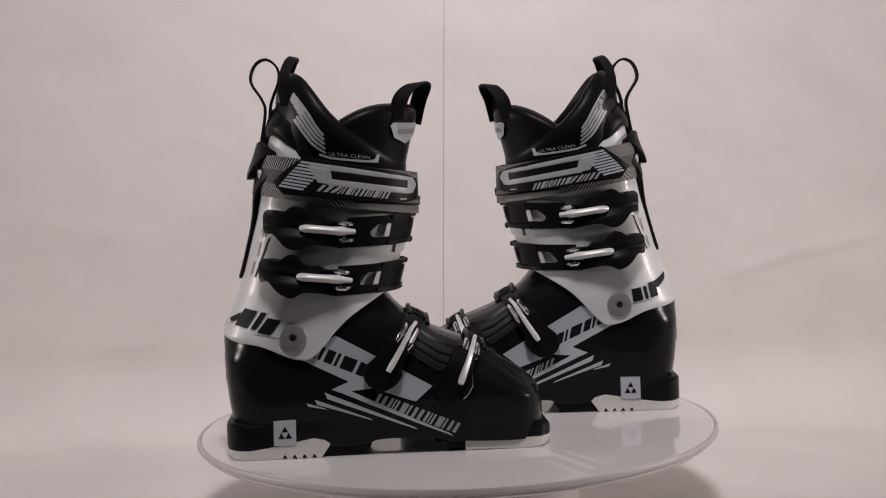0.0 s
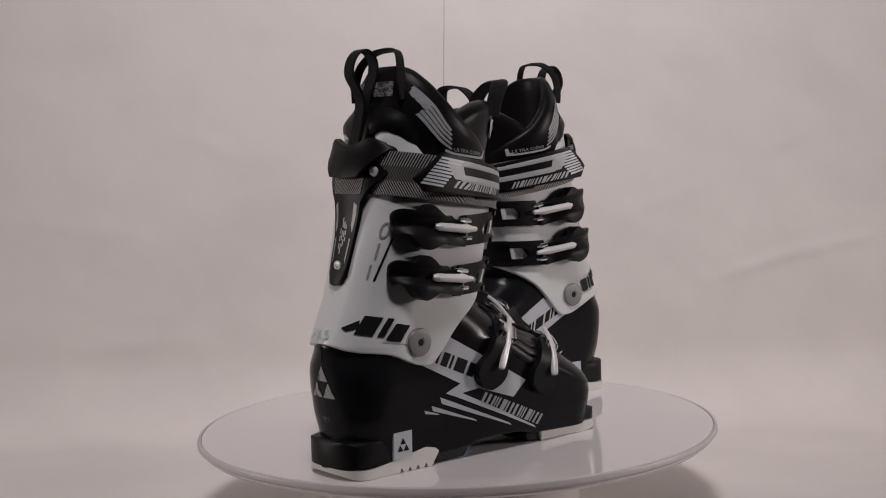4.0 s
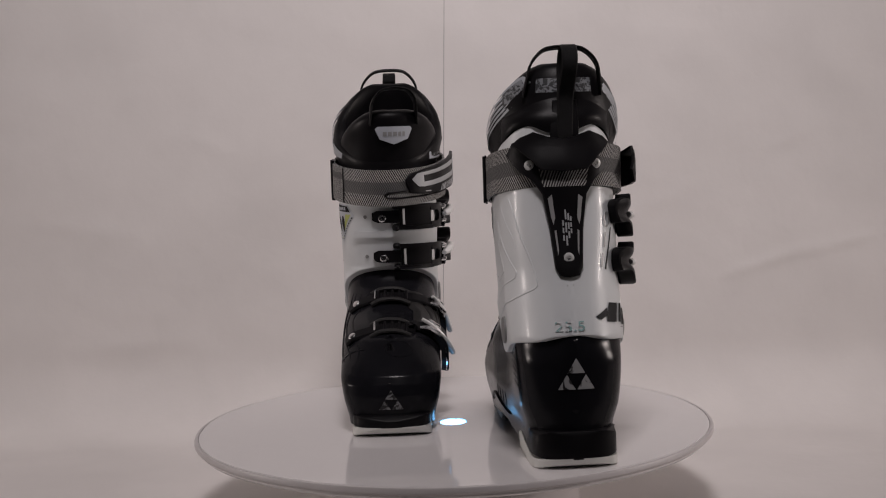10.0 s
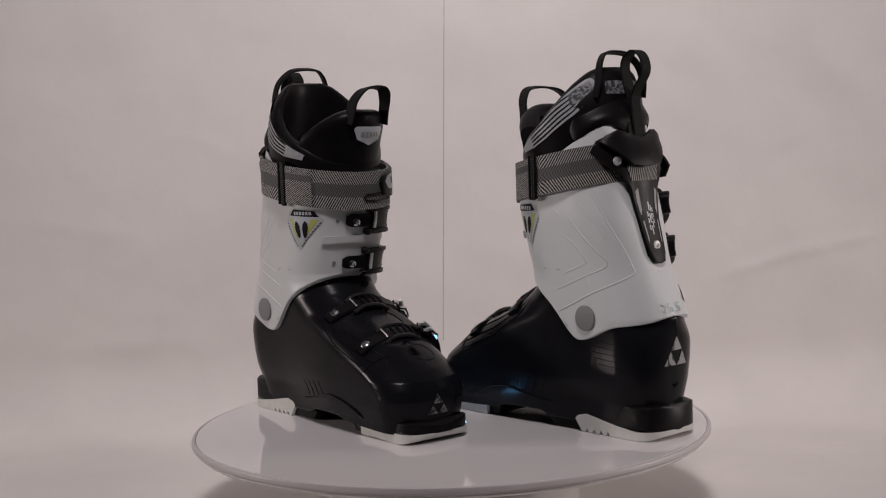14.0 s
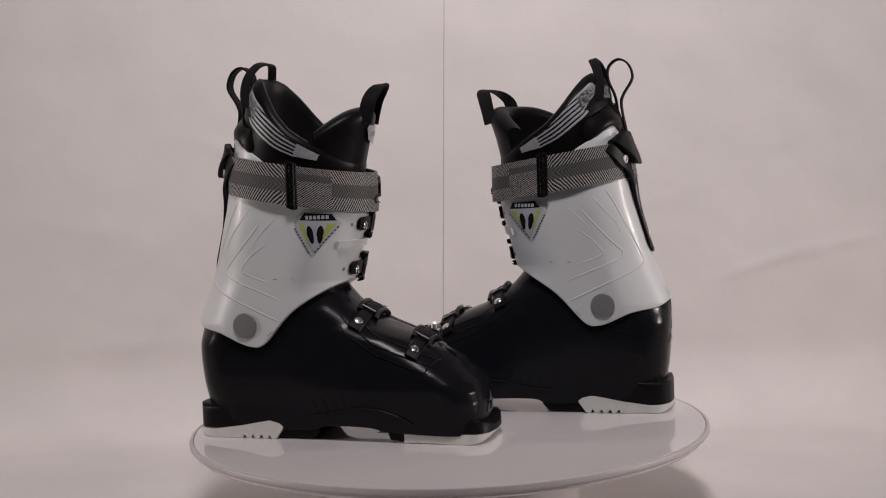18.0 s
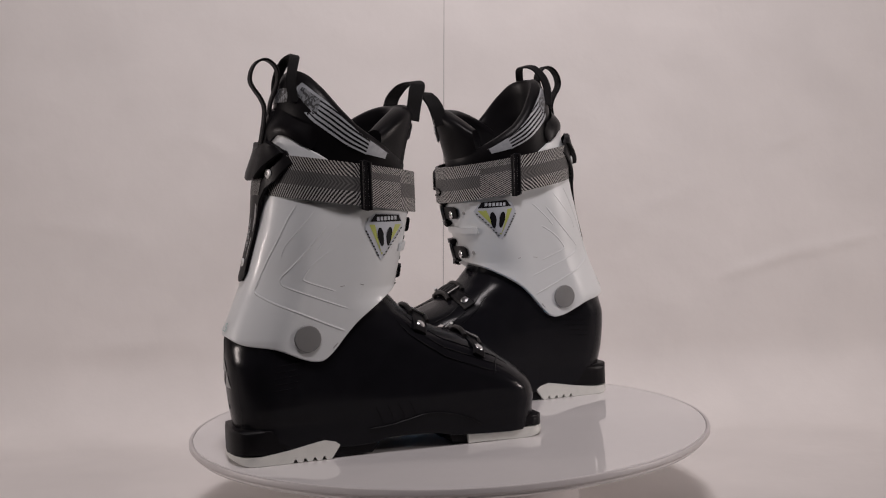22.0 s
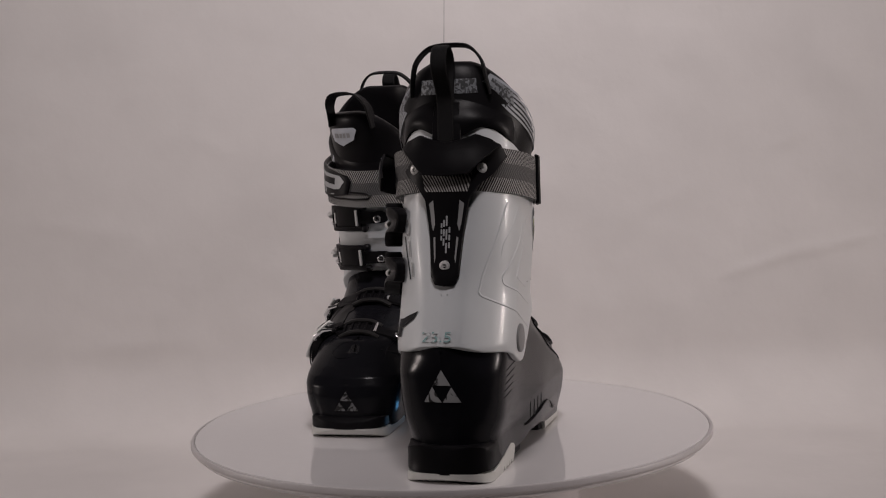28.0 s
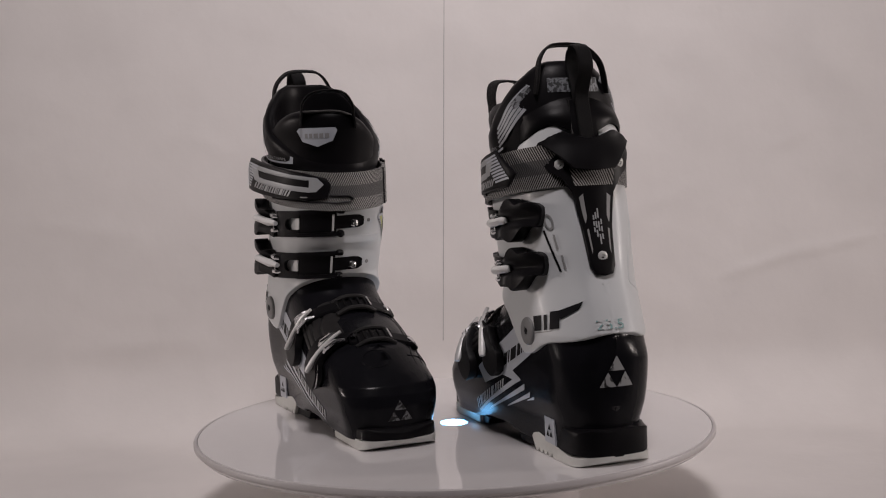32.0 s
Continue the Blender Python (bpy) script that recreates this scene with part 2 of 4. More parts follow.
def build_turntable():
    base = part("pedestal", loft(disc_rings([(0.12, -0.085), (0.12, -0.03), (0.10, -0.02), (0.05, -0.012)], 64)), BASE)
    tagged(base, "low round white motor base under the turntable", "turntable base")
    top = new("turntable")
    tagged(top, "round glossy white acrylic turntable plate on its base", "turntable")
    rim = [(0.20, -0.011), (0.236, -0.011), (0.2395, -0.0095), (0.2405, -0.0075), (0.2465, -0.0065), (0.2482, -0.0045), (0.2482, -0.0018), (0.2475, -0.0004), (0.2462, 0.0), (0.2447, -0.0003)]
    part("rim", loft(disc_rings(rim, 160, 0.0040, -0.0004), True, False, False), BASE, top, "thin white rim ring")
    disc = [(0.02, -0.0105), (0.2425, -0.0105), (0.2445, -0.0085), (0.2446, -0.0008), (0.2440, 0.0), (0.0132, 0.0), (0.0132, -0.002)]
    part("plate", loft(disc_rings(disc, 160, 0.0040, -0.0004)), PLATE, top)
    part("led", loft(disc_rings([(0.0128, -0.0015), (0.0126, 0.0002), (0.009, 0.0005)], 40, 0, 0)), LED, top, "glowing blue-white led disc in the plate's middle")
    return top


TURNTABLE = build_turntable()


# ---------------------------------------------------------------- the boot: lines in mm; x to the toe, y outward, z up
def table(zs, xs):
    return lambda z: float(np.interp(z, zs, xs))


clog_back = table([-5, 20, 33, 50, 70, 90, 108, 118, 160], [-57, -57, -58.3, -60.8, -62.5, -63, -62.5, -57.5, -34])
clog_front = table([0, 17, 38, 47, 55, 63, 71, 84, 95, 107, 126, 138, 150], [221, 222, 223, 221, 216.5, 207, 196, 177, 154, 123, 95, 84, 76])
clog_round = table([0, 38, 47, 55, 63, 71, 85, 107, 140], [34, 34, 36, 42, 50, 60, 74, 74, 60])
heel_half = table([0, 33, 40, 48, 60, 75, 95, 150], [35, 36.6, 39, 41.3, 43, 44, 44.5, 46])
fore_half = table([0, 15, 30, 50, 70, 100, 140], [39, 41, 45, 48, 48, 47, 46])
cuff_back = table([80, 108, 125, 147, 163, 212, 240, 268, 300], [-66, -64.5, -57.5, -48.2, -42.5, -29, -24, -19, -13])
cuff_front = table([85, 107, 126, 139, 147, 160, 197, 225, 240, 270], [165, 128, 100, 91, 90, 93, 102, 107, 109, 111])
cuff_half = table([85, 108, 150, 200, 225, 270], [48.5, 49.4, 49.6, 50.5, 50, 49])


def clog_power(z):
    return 2.3 - 0.7 * ease(z, 82, 106)


def clog_half(x, z):
    k = ease(x, 5, 110)
    w = heel_half(z) * (1 - k) + fore_half(z) * k
    return w * swell((x - clog_back(z)) / 38, clog_power(z)) * swell((clog_front(z) - x) / clog_round(z))


def cuff_power(z):
    return 1.5 + 0.45 * ease(z, 140, 215)


def cuff_side(x, z):
    rf = 60 - 8 * ease(z, 125, 170)
    w0, flat = cuff_half(z), 13.5
    u = x - cuff_back(z)
    if u < 1.5:
        rear = flat * math.sqrt(max(0.0, u) / 1.5) / w0 if u > 0.002 else (3.0 / w0 if u > -3 else 0.0)
    else:
        rear = (flat + (w0 - flat) * swell((u - 1.5) / 46, cuff_power(z))) / w0
    return w0 * rear * swell((cuff_front(z) - x) / rf)


def place(half, x, z, side=1, off=0.0):
    """A point on a shell's side, lifted off mm along its normal. side: 1 outer, -1 inner."""
    e = 0.4
    w = half(x, z)
    n = Vector((-(half(x + e, z) - half(x - e, z)) / (2 * e), 1, -(half(x, z + e) - half(x, z - e)) / (2 * e)))
    n.normalize()
    p = Vector((x, w, z)) + n * off
    return Vector((p.x, p.y * side, p.z))


def rear_place(half, y, z, off=0.0):
    """A point on a shell's back at y, lifted off mm."""
    back, r, w0 = (cuff_back(z), 46, cuff_half(z)) if half is cuff_side else (clog_back(z), 38, heel_half(z))
    flat = 13.5 if half is cuff_side else 0.0
    t = min(0.999, max(0.0, abs(y) - flat) / (w0 - flat))
    p = cuff_power(z) if half is cuff_side else clog_power(z)
    x = back + r * (1 - (1 - t ** p) ** (1 / p)) + (1.5 * min(1, abs(y) / flat) ** 2 if flat else 0.0)
    return Vector((x - off * (1 - 0.7 * t * t), y + off * 0.9 * t * (1 if y > 0 else -1), z))


def shell(prof, centre, half, edge=2.0, rings=26):
    """A body with the side outline prof and the half width half(x, z); its rims are rounded by edge mm."""
    bm = bmesh.new()
    c = np.array(centre, float)
    n = len(prof)
    sheets = []
    for side in (1, -1):
        rows = []
        for k in range(1, rings + 1):
            s = 1 - (1 - k / rings) ** 2.2
            row = []
            for q in prof:
                d = np.array(q) - c
                x, z = c + d * s
                gap = (1 - s) * np.linalg.norm(d)
                w = max(0.0, half(x, z) - edge * (1 - swell(gap / max(edge, 0.01))))
                row.append(bm.verts.new((x, side * w, z)))
            rows.append(row)
        mid = bm.verts.new((c[0], side * half(*c), c[1]))
        for j in range(n):
            bm.faces.new((mid, rows[0][j], rows[0][(j + 1) % n]))
            for k in range(rings - 1):
                bm.faces.new((rows[k][j], rows[k + 1][j], rows[k + 1][(j + 1) % n], rows[k][(j + 1) % n]))
        sheets.append(rows[-1])
    for j in range(n):
        k = (j + 1) % n
        bm.faces.new((sheets[0][j], sheets[0][k], sheets[1][k], sheets[1][j]))
    bmesh.ops.remove_doubles(bm, verts=bm.verts, dist=0.02)
    return bm


def sole_block(xs, top, bottom, half):
    """A sole: for each x its height from bottom to top and its half width."""
    rings = []
    for x in xs:
        w, z1, z0 = max(3.0, half(x, 5)), top(x), bottom(x)
        z0 = min(z0, z1 - 0.5)
        rings.append([(x, w, z0 + 0.5), (x, w, z1), (x, -w, z1), (x, -w, z0 + 0.5), (x, 0.7 - w, z0), (x, w - 0.7, z0)])
    return loft(rings)


def patch(fn, us, vs, thick, uv=None):
    """A solid curved plate: fn(u, v, off) gives its points at two heights."""
    rings = []
    for u in us:
        top = [fn(u, v, thick[1]) for v in vs]
        low = [fn(u, v, thick[0]) for v in reversed(vs)]
        rings.append(top + low)
    nv = len(vs)
    fuv = None
    if uv:
        fuv = lambda i, j: (us[i] * uv, (vs[j] if j < nv else vs[2 * nv - 1 - j]))
    return loft(rings, uv=fuv)


def lin(a, b, n):
    return [a + (b - a) * i / (n - 1) for i in range(n)]


def print_quad(half, corners, side=1, off=0.35, n=8, m=4):
    """A print on a shell's side between four corners (x, z)."""
    c = [np.array(q, float) for q in corners]
    rings = []
    for i in range(n):
        u = i / (n - 1)
        a, b = c[0] + (c[1] - c[0]) * u, c[3] + (c[2] - c[3]) * u
        rings.append([place(half, *(a + (b - a) * j / (m - 1)), side, off) for j in range(m)])
    return loft(rings, False, False, False)


def print_poly(fn, corners, n=6):
    """A print from a convex polygon (a, b), laid by fn(a, b)."""
    c = sum(np.array(q, float) for q in corners) / len(corners)
    bm = bmesh.new()
    rows = []
    for k in range(1, n + 1):
        row = []
        for i in range(len(corners)):
            a, b = np.array(corners[i], float), np.array(corners[(i + 1) % len(corners)], float)
            for t in range(n):
                q = c + ((a + (b - a) * t / n) - c) * k / n
                row.append(bm.verts.new(fn(*q)))
        rows.append(row)
    mid = bm.verts.new(fn(*c))
    m = len(rows[0])
    for j in range(m):
        bm.faces.new((mid, rows[0][j], rows[0][(j + 1) % m]))
        for k in range(n - 1):
            bm.faces.new((rows[k][j], rows[k + 1][j], rows[k + 1][(j + 1) % m], rows[k][(j + 1) % m]))
    return bm


def lettering(text, size, fn):
    """Words in the built-in font, laid by fn(across, up), in mm."""
    cu = bpy.data.curves.new("words", "FONT")
    cu.body, cu.size, cu.resolution_u = text, size, 3
    ob = bpy.data.objects.new("words", cu)
    scene.collection.objects.link(ob)
    me = ob.to_mesh()
    bm = bmesh.new()
    bm.from_mesh(me)
    ob.to_mesh_clear()
    bpy.data.objects.remove(ob)
    bpy.data.curves.remove(cu)
    bmesh.ops.triangulate(bm, faces=bm.faces)
    bmesh.ops.subdivide_edges(bm, edges=[e for e in bm.edges if e.calc_length() > size * 0.15], cuts=5, use_grid_fill=True)
    bmesh.ops.triangulate(bm, faces=bm.faces)
    for v in bm.verts:
        v.co = fn(v.co.x, v.co.y)
    return bm


def finish(bm, side):
    """From a boot's mm to metres, outward to the boot's own outer side."""
    for v in bm.verts:
        x = v.co.x if v.co.x < 150 else 150 + (v.co.x - 150) * 0.935
        v.co = Vector((x * 0.001, v.co.y * 0.001 * side, v.co.z * 0.001))
    return bm


def clog_top(x):
    """The height of the lower shell's ridge at x."""
    return float(np.interp(x, [76, 84, 95, 123, 154, 177, 196, 207, 216.5], [150, 138, 126, 107, 95, 84, 71, 63, 55]))


def on_cuff_off(half):
    return lambda x, z, off: place(half, x, min(z, clog_top(x) - 2.5) if half is clog_half else z, 1, off)


RINGS = {}


def ring_at(s, z, off=0.0):
    """A point on the cuff at height z, s mm round it from the middle of its front, outward positive."""
    key = round(z)
    if key not in RINGS:
        front = cuff_front(z)
        xs = [front - 130 * (i / 220) ** 2 for i in range(221)]
        pts = np.array([(x, cuff_side(x, z)) for x in xs])
        d = np.concatenate([[0], np.cumsum(np.linalg.norm(np.diff(pts, axis=0), axis=1))])
        RINGS[key] = d, pts
    d, pts = RINGS[key]
    t = abs(s)
    k = 1 if s >= 0 else -1
    p = np.array([np.interp(t, d, pts[:, 0]), np.interp(t, d, pts[:, 1])])
    q = np.array([np.interp(t + 1.5, d, pts[:, 0]), np.interp(t + 1.5, d, pts[:, 1])])
    g = np.array([np.interp(abs(t - 1.5), d, pts[:, 0]), np.interp(abs(t - 1.5), d, pts[:, 1]) * (1 if t >= 1.5 else -1)])
    tan = (q - g) / np.linalg.norm(q - g)
    n = np.array([tan[1], -tan[0]])
    p = p + n * off
    return Vector((p[0], p[1] * k, z))


def build_boot(side):
    """One boot; side: 1 for the left boot, -1 for the right one."""
    boot = new("ski_boot")
    tagged(boot, "black and white plastic alpine ski boot with closed buckles", "ski boot", group="pair of ski boots")

    def add(name, bm, mat, parent=boot, label=""):
        return part(name, finish(bm, side), mat, parent, label)

    # lower shell
    prof = (spline([(223, 9), (222, 20), (223, 38), (221, 47), (216.5, 55), (207, 63), (196, 71), (177, 84), (154, 95), (123, 107), (95, 126), (84, 138), (76, 150)], 7)
            + spline([(70, 152), (20, 154), (-34, 152)], 8)
            + spline([(-37, 149), (-57, 119), (-62.5, 108), (-63, 90), (-62.5, 70), (-60.8, 50), (-58.3, 33), (-57, 14)], 6)
            + spline([(-50, 10), (20, 9), (58, 10), (72, 14), (112, 14), (134, 10), (180, 8), (218, 8)], 5))
    clog = add("lower_shell", shell(prof, (40, 78), clog_half, 2.0, 34), BLACK, label="glossy black plastic lower shell")

    def block(half0, back, front, rb, rf):
        return lambda x, z: half0 * swell((x - back) / rb, 2.6) * swell((front - x) / rf, 2.6)

    heel_w = block(35.6, -64, 300, 24, 1)
    add("heel_lug", shell([(-64, 8), (-64, 28), (-61.6, 31)] + spline([(-40, 31), (-10, 28), (10, 18), (26, 9)], 5) + [(0, 8), (-30, 6)], (-20, 16), heel_w, 2.0, 14), BLACK_SATIN, label="black heel ledge")
    ends, rises = [-64.5, -60.5, -56.5, -51.5, -45.5], [5.0, 3.2, 1.4, 0.4, 0.0]
    for i in range(4):
        x = -14 + 8.5 * i
        ends += [x, x + 1.4, x + 2.8, x + 4.2]
        rises += [0.0, 3.2, 3.2, 0.0]
    heel_low = table(ends + [20, 27, 29], rises + [0, 10, 13.6])
    heel_top = table([-64.5, -51.5, -39.5, -25, 0, 14, 29], [9, 8.2, 8.2, 10, 15, 17.5, 14])
    xs = sorted([-63.9 + 22 * (i / 12) ** 2 for i in range(13)] + [e for e in ends if e > -42] + [20, 23, 27, 29])
    add("heel_sole", sole_block(xs, heel_top, heel_low, lambda x, z: heel_w(x, z) + 0.6), SOLE_WHITE, label="white grooved rubber heel sole")
    toe_w = block(36.5, -300, 230, 1, 22)
    add("toe_lug", shell([(120, 9), (230, 9), (230, 15), (226, 19)] + spline([(222, 20), (180, 17), (130, 10)], 4), (190, 13), toe_w, 1.5, 10), BLACK_SATIN, label="black toe ledge")
    ends, rises = [146], [0.4]
    for i in range(4):
        x = 152 + 7.0 * i
        ends += [x, x + 0.8, x + 2.0, x + 2.8]
        rises += [0.4, 1.0, 1.0, 0.4]
    toe_low = table(ends + [185, 195, 205, 212, 218, 223, 227, 229.6], rises + [0.2, 0, 0, 0.4, 1.4, 3.0, 5.5, 8.5])
    xs = sorted(ends + [229.6 - 36 * (i / 14) ** 2 for i in range(15)])
    add("toe_sole", sole_block(xs, lambda x: 9.5, toe_low, lambda x, z: toe_w(x, z) + 0.5), SOLE_WHITE, label="white rubber toe sole")
    add("arch_block", shell([(24, 10), (20, 1), (58, 1.5), (64, 9), (60, 14), (24, 14)], (40, 8), lambda x, z: 33.0, 1.0, 6), BLACK_SATIN)
    add("arch_block", shell([(132, 2), (146, 1), (146, 12), (128, 12)], (139, 7), lambda x, z: 34.0, 1.0, 6), BLACK_SATIN)

    # cuff
    prof = (spline([(-63.4, 110.6), (-52, 104.5), (-27, 100.5), (-6, 91.5), (4, 88.5), (13, 88.5), (22, 95), (37, 112), (50, 124), (72, 138), (88, 146)], 6)
            + spline([(90.5, 148), (93, 160), (102, 197), (107, 225), (109, 240)], 5)
            + spline([(108, 244), (60, 247), (34, 251), (25, 258.5), (14, 265.5), (4, 271.5), (-7, 279.5), (-14, 282)], 5)
            + spline([(-18.5, 276), (-24, 240), (-29, 212), (-42.5, 163), (-48.2, 147), (-57.5, 125)], 6))
    cuff = add("cuff", shell(prof, (22, 175), cuff_side, 1.6, 34), WHITE, label="glossy white plastic upper cuff")

    # pivots
    for s, mat_label in ((1, "grey round hinge rivet with a hexagon socket"), (-1, "plain grey round hinge rivet")):
        c = place(cuff_side, 0, 108.5, s)
        prof_r = [(0.1, 2.6), (3.4, 2.6), (3.5, 1.4), (3.7, 2.9), (9, 2.9), (11, 2.4), (11.8, 1.5), (11.8, -2)] if s > 0 else [(0.1, 2.0), (9, 2.0), (11, 1.8), (11.6, 1.2), (11.6, -2)]
        add("hinge_rivet", loft([[(c.x + r * math.cos(a), c.y + s * h, c.z + r * math.sin(a)) for a in [2 * math.pi * k / 36 for k in range(36)]] for r, h in prof_r]), GREY, label=mat_label)

        if s > 0:
            # no hole here: the socket's dark depth is put into a near-black plug
            ring = [(3.1 * math.cos(2 * math.pi * k / 6), 3.1 * math.sin(2 * math.pi * k / 6)) for k in range(6)]
            add("hinge_socket", loft([[(c.x + a * f, c.y + h, c.z + b * f) for a, b in ring] for f, h in ((1.0, 1.0), (1.0, 2.75), (0.05, 2.7))]), DECAL_DARK, label="near-black hexagon plug drawn as the rivet's socket")

    # liner collar and tongue
    lean = 0.075 if side < 0 else 0.04
    twist = 0.50 if side < 0 else 0.15
    sway = lambda z: lean * max(0.0, z - 235)
    cx = table([200, 250, 290, 335], [40, 42, 46, 54])
    ax = table([200, 250, 290, 335], [62, 60, 56, 55])
    by = table([200, 250, 275, 300, 318, 335], [47, 51, 55, 55, 52, 46])
    rise = 2.0 if side < 0 else 4.0
    rim_x = table([-5, 5, 12, 22, 37, 52, 70, 87, 110], [h + rise * (1 - i / 8) for i, h in enumerate((332, 332, 328, 317, 299, 285, 274, 264, 257))])
    n = 72
    rings = []
    heights = [(0.0, 0), (0.15, 0), (0.3, 0), (0.45, 0), (0.6, 0), (0.75, 0), (0.88, 0.3), (0.95, 1.2), (0.985, 3), (1.0, 6), (0.985, 9), (0.95, 11), (0.85, 12.5), (0.6, 13), (0.3, 13)]
    for h, inset in heights:
        ring = []
        for k in range(n):
            a = 2 * math.pi * k / n
            zt = 300.0
            for _ in range(6):
                zt = rim_x(cx(zt) - ax(zt) * math.cos(a))
            z = 228 + (zt - 228) * h
            pad = 2.0 * math.sin(math.pi * min(1, max(0, (h - 0.45) / 0.55)))
            ring.append((cx(z) - (ax(z) - inset + pad) * math.cos(a), (by(z) - inset + pad) * math.sin(a) + sway(z), z))
        rings.append(ring)
    collar = add("liner_collar", loft(rings, True, False, True), LEATHER, label="padded black liner collar")

    def tongue_at(u, v, off):
        a = u + twist
        top = 309 - 24 * (abs(u) / 1.25) ** 2.2 - 4 * math.exp(-(u / 0.5) ** 2)
        z = 228 + (top - 228) * v
        lean = 0.93 + 0.19 * ease(z, 235, 304)
        r = 62 * lean - 7 + off
        rb = 45 + off
        return Vector((46 + r * math.cos(a), rb * math.sin(a) + sway(z), z))

    us = lin(-1.3, 1.3, 37)
    rings = []
    for u in us:
        ring = [tongue_at(u, v, 5 + 1.5 * ease(v, 0.6, 0.85)) for v in lin(0, 0.88, 11)]
        ring += [tongue_at(u, v, o) for v, o in ((0.93, 5.6), (0.97, 3.2), (0.993, 0), (1.0, -4), (0.992, -8), (0.965, -11.5), (0.92, -13.5), (0.86, -14), (0.78, -12))]
        ring += [tongue_at(u, v, -8) for v in lin(0.65, 0, 8)]
        rings.append(ring)
    tongue = add("liner_tongue", loft(rings), LEATHER, label="padded black liner tongue")
    badge = [(-15, 290.5), (15, 290.5), (17, 288), (13, 277.5), (0, 272), (-13, 277.5), (-17, 288)]
    front = lambda y, z, off: tongue_at(math.asin(max(-1, min(1, y / 48))), (z - 228) / 80, 6.5 + off)
    bd = add("badge", print_poly(lambda y, z: front(y, z, 1.0), badge), DECAL_PALE, tongue, "pale grey shield-shaped tongue badge")
    for i, (y0, y1) in enumerate([(-10, -6.5), (-5.2, -2), (-0.8, 2.8), (4, 6.6), (7.8, 10.2)]):
        add("badge_print", print_poly(lambda y, z: front(y, z, 1.4), [(y0, 280.5), (y1, 280.5), (y1, 285), (y0, 285)], 3), DECAL_FAINT, bd)

    # pull loops
    swayed = lambda pts, dy=0: [(x, y + dy + sway(z), z) for x, y, z in pts]
    add("heel_loop", ribbon(spline(swayed([(-24, 0, 268), (-18, 0, 300), (-20, 0, 312), (-29, 0, 328), (-25, 0, 342), (-15, 0, 347), (-6, 0, 340), (-5, 0, 328), (-12, 0, 310), (-14, 0, 296), (-14, 0, 285)]), 5), 13.5, 2.0, (0, 1, 0)), WEB, label="black webbing heel pull loop")
    add("collar_loop", ribbon(spline(swayed([(2, -33, 304 + rise), (0, -31, 318 + rise), (2, -28, 331 + rise), (6, -20, 341 + rise), (9, -10, 345 + rise), (9, 10, 345 + rise), (6, 20, 341 + rise), (2, 28, 331 + rise), (0, 31, 318 + rise), (2, 33, 304 + rise)]), 5), 9, 2.2, (1, 0, -0.25)), WEB, label="black webbing loop over the collar")
    arch, lift = (0.50, 16.0) if side < 0 else (0.47, 19.0)
    turned = -0.22 if side < 0 else 0.0
    tl = [tongue_at(turned - arch, 0.82, 7.0), tongue_at(turned - arch * 0.95, 0.94, 7.6), tongue_at(turned - arch * 0.82, 1.0, 10) + Vector((0, 0, lift * 0.45)), tongue_at(turned - arch * 0.4, 1.0, 13) + Vector((0, 0, lift))]
    tl += [tongue_at(turned + arch * 0.4, 1.0, 13) + Vector((0, 0, lift)), tongue_at(turned + arch * 0.82, 1.0, 10) + Vector((0, 0, lift * 0.45)), tongue_at(turned + arch * 0.95, 0.94, 7.6), tongue_at(turned + arch, 0.82, 7.0)]
    tl = spline(tl, 5)
    add("tongue_loop", ribbon(tl, 14, 2.0, (math.cos(twist + turned), math.sin(twist + turned), 0.1)), WEB, label="black webbing tongue pull loop")
    # ---- prints and fittings
    on_clog = lambda x, z, off=0.4: place(clog_half, x, z, 1, off)
    on_cuff = lambda x, z, off=0.4: place(cuff_side, x, z, 1, off)
    in_clog = lambda x, z, off=0.4: place(clog_half, x, z, -1, off)
    in_cuff = lambda x, z, off=0.4: place(cuff_side, x, z, -1, off)

    def slab(fn, corners, low, high, n=4):
        """A solid plate with a star-shaped outline, laid by fn(a, b, off)."""
        c = sum(np.array(q, float) for q in corners) / len(corners)
        rim = []
        for i in range(len(corners)):
            p, q = np.array(corners[i], float), np.array(corners[(i + 1) % len(corners)], float)
            rim += [p + (q - p) * t / 3 for t in range(3)]
        soft = min(0.9, (high - low) * 0.4)
        rows = [[fn(*q, low) for q in rim], [fn(*q, high - soft) for q in rim]]
        for k in range(n, 0, -1):
            shrink = 1 - 0.035 if k == n else k / n
            rows.append([fn(*(c + (q - c) * shrink), high) for q in rim])
        bm = loft(rows, True, False, False)
        bm.verts.ensure_lookup_table()
        last = list(bm.verts)[-len(rim):]
        mid = bm.verts.new(fn(*c, high))
        for j in range(len(rim)):
            bm.faces.new((last[j], last[(j + 1) % len(rim)], mid))
        return bm

    def stud(c, n, r, h, name, mat, parent=boot, label="", socket=True):
        """A round rivet or screw head at c, facing n."""
        n = Vector(n).normalized()
        a = n.cross(Vector((0.13, 0.2, 1))).normalized()
        b = n.cross(a)
        prof_s = [(r, -1.0), (r, h * 0.5), (r * 0.8, h * 0.9), (r * 0.42, h), (r * 0.38, h * (0.35 if socket else 1.02)), (0.05, h * (0.3 if socket else 1.05))]
        return add(name, loft([[c + a * (q * math.cos(2 * math.pi * k / 20)) + b * (q * math.sin(2 * math.pi * k / 20)) + n * d for k in range(20)] for q, d in prof_s]), mat, parent, label)

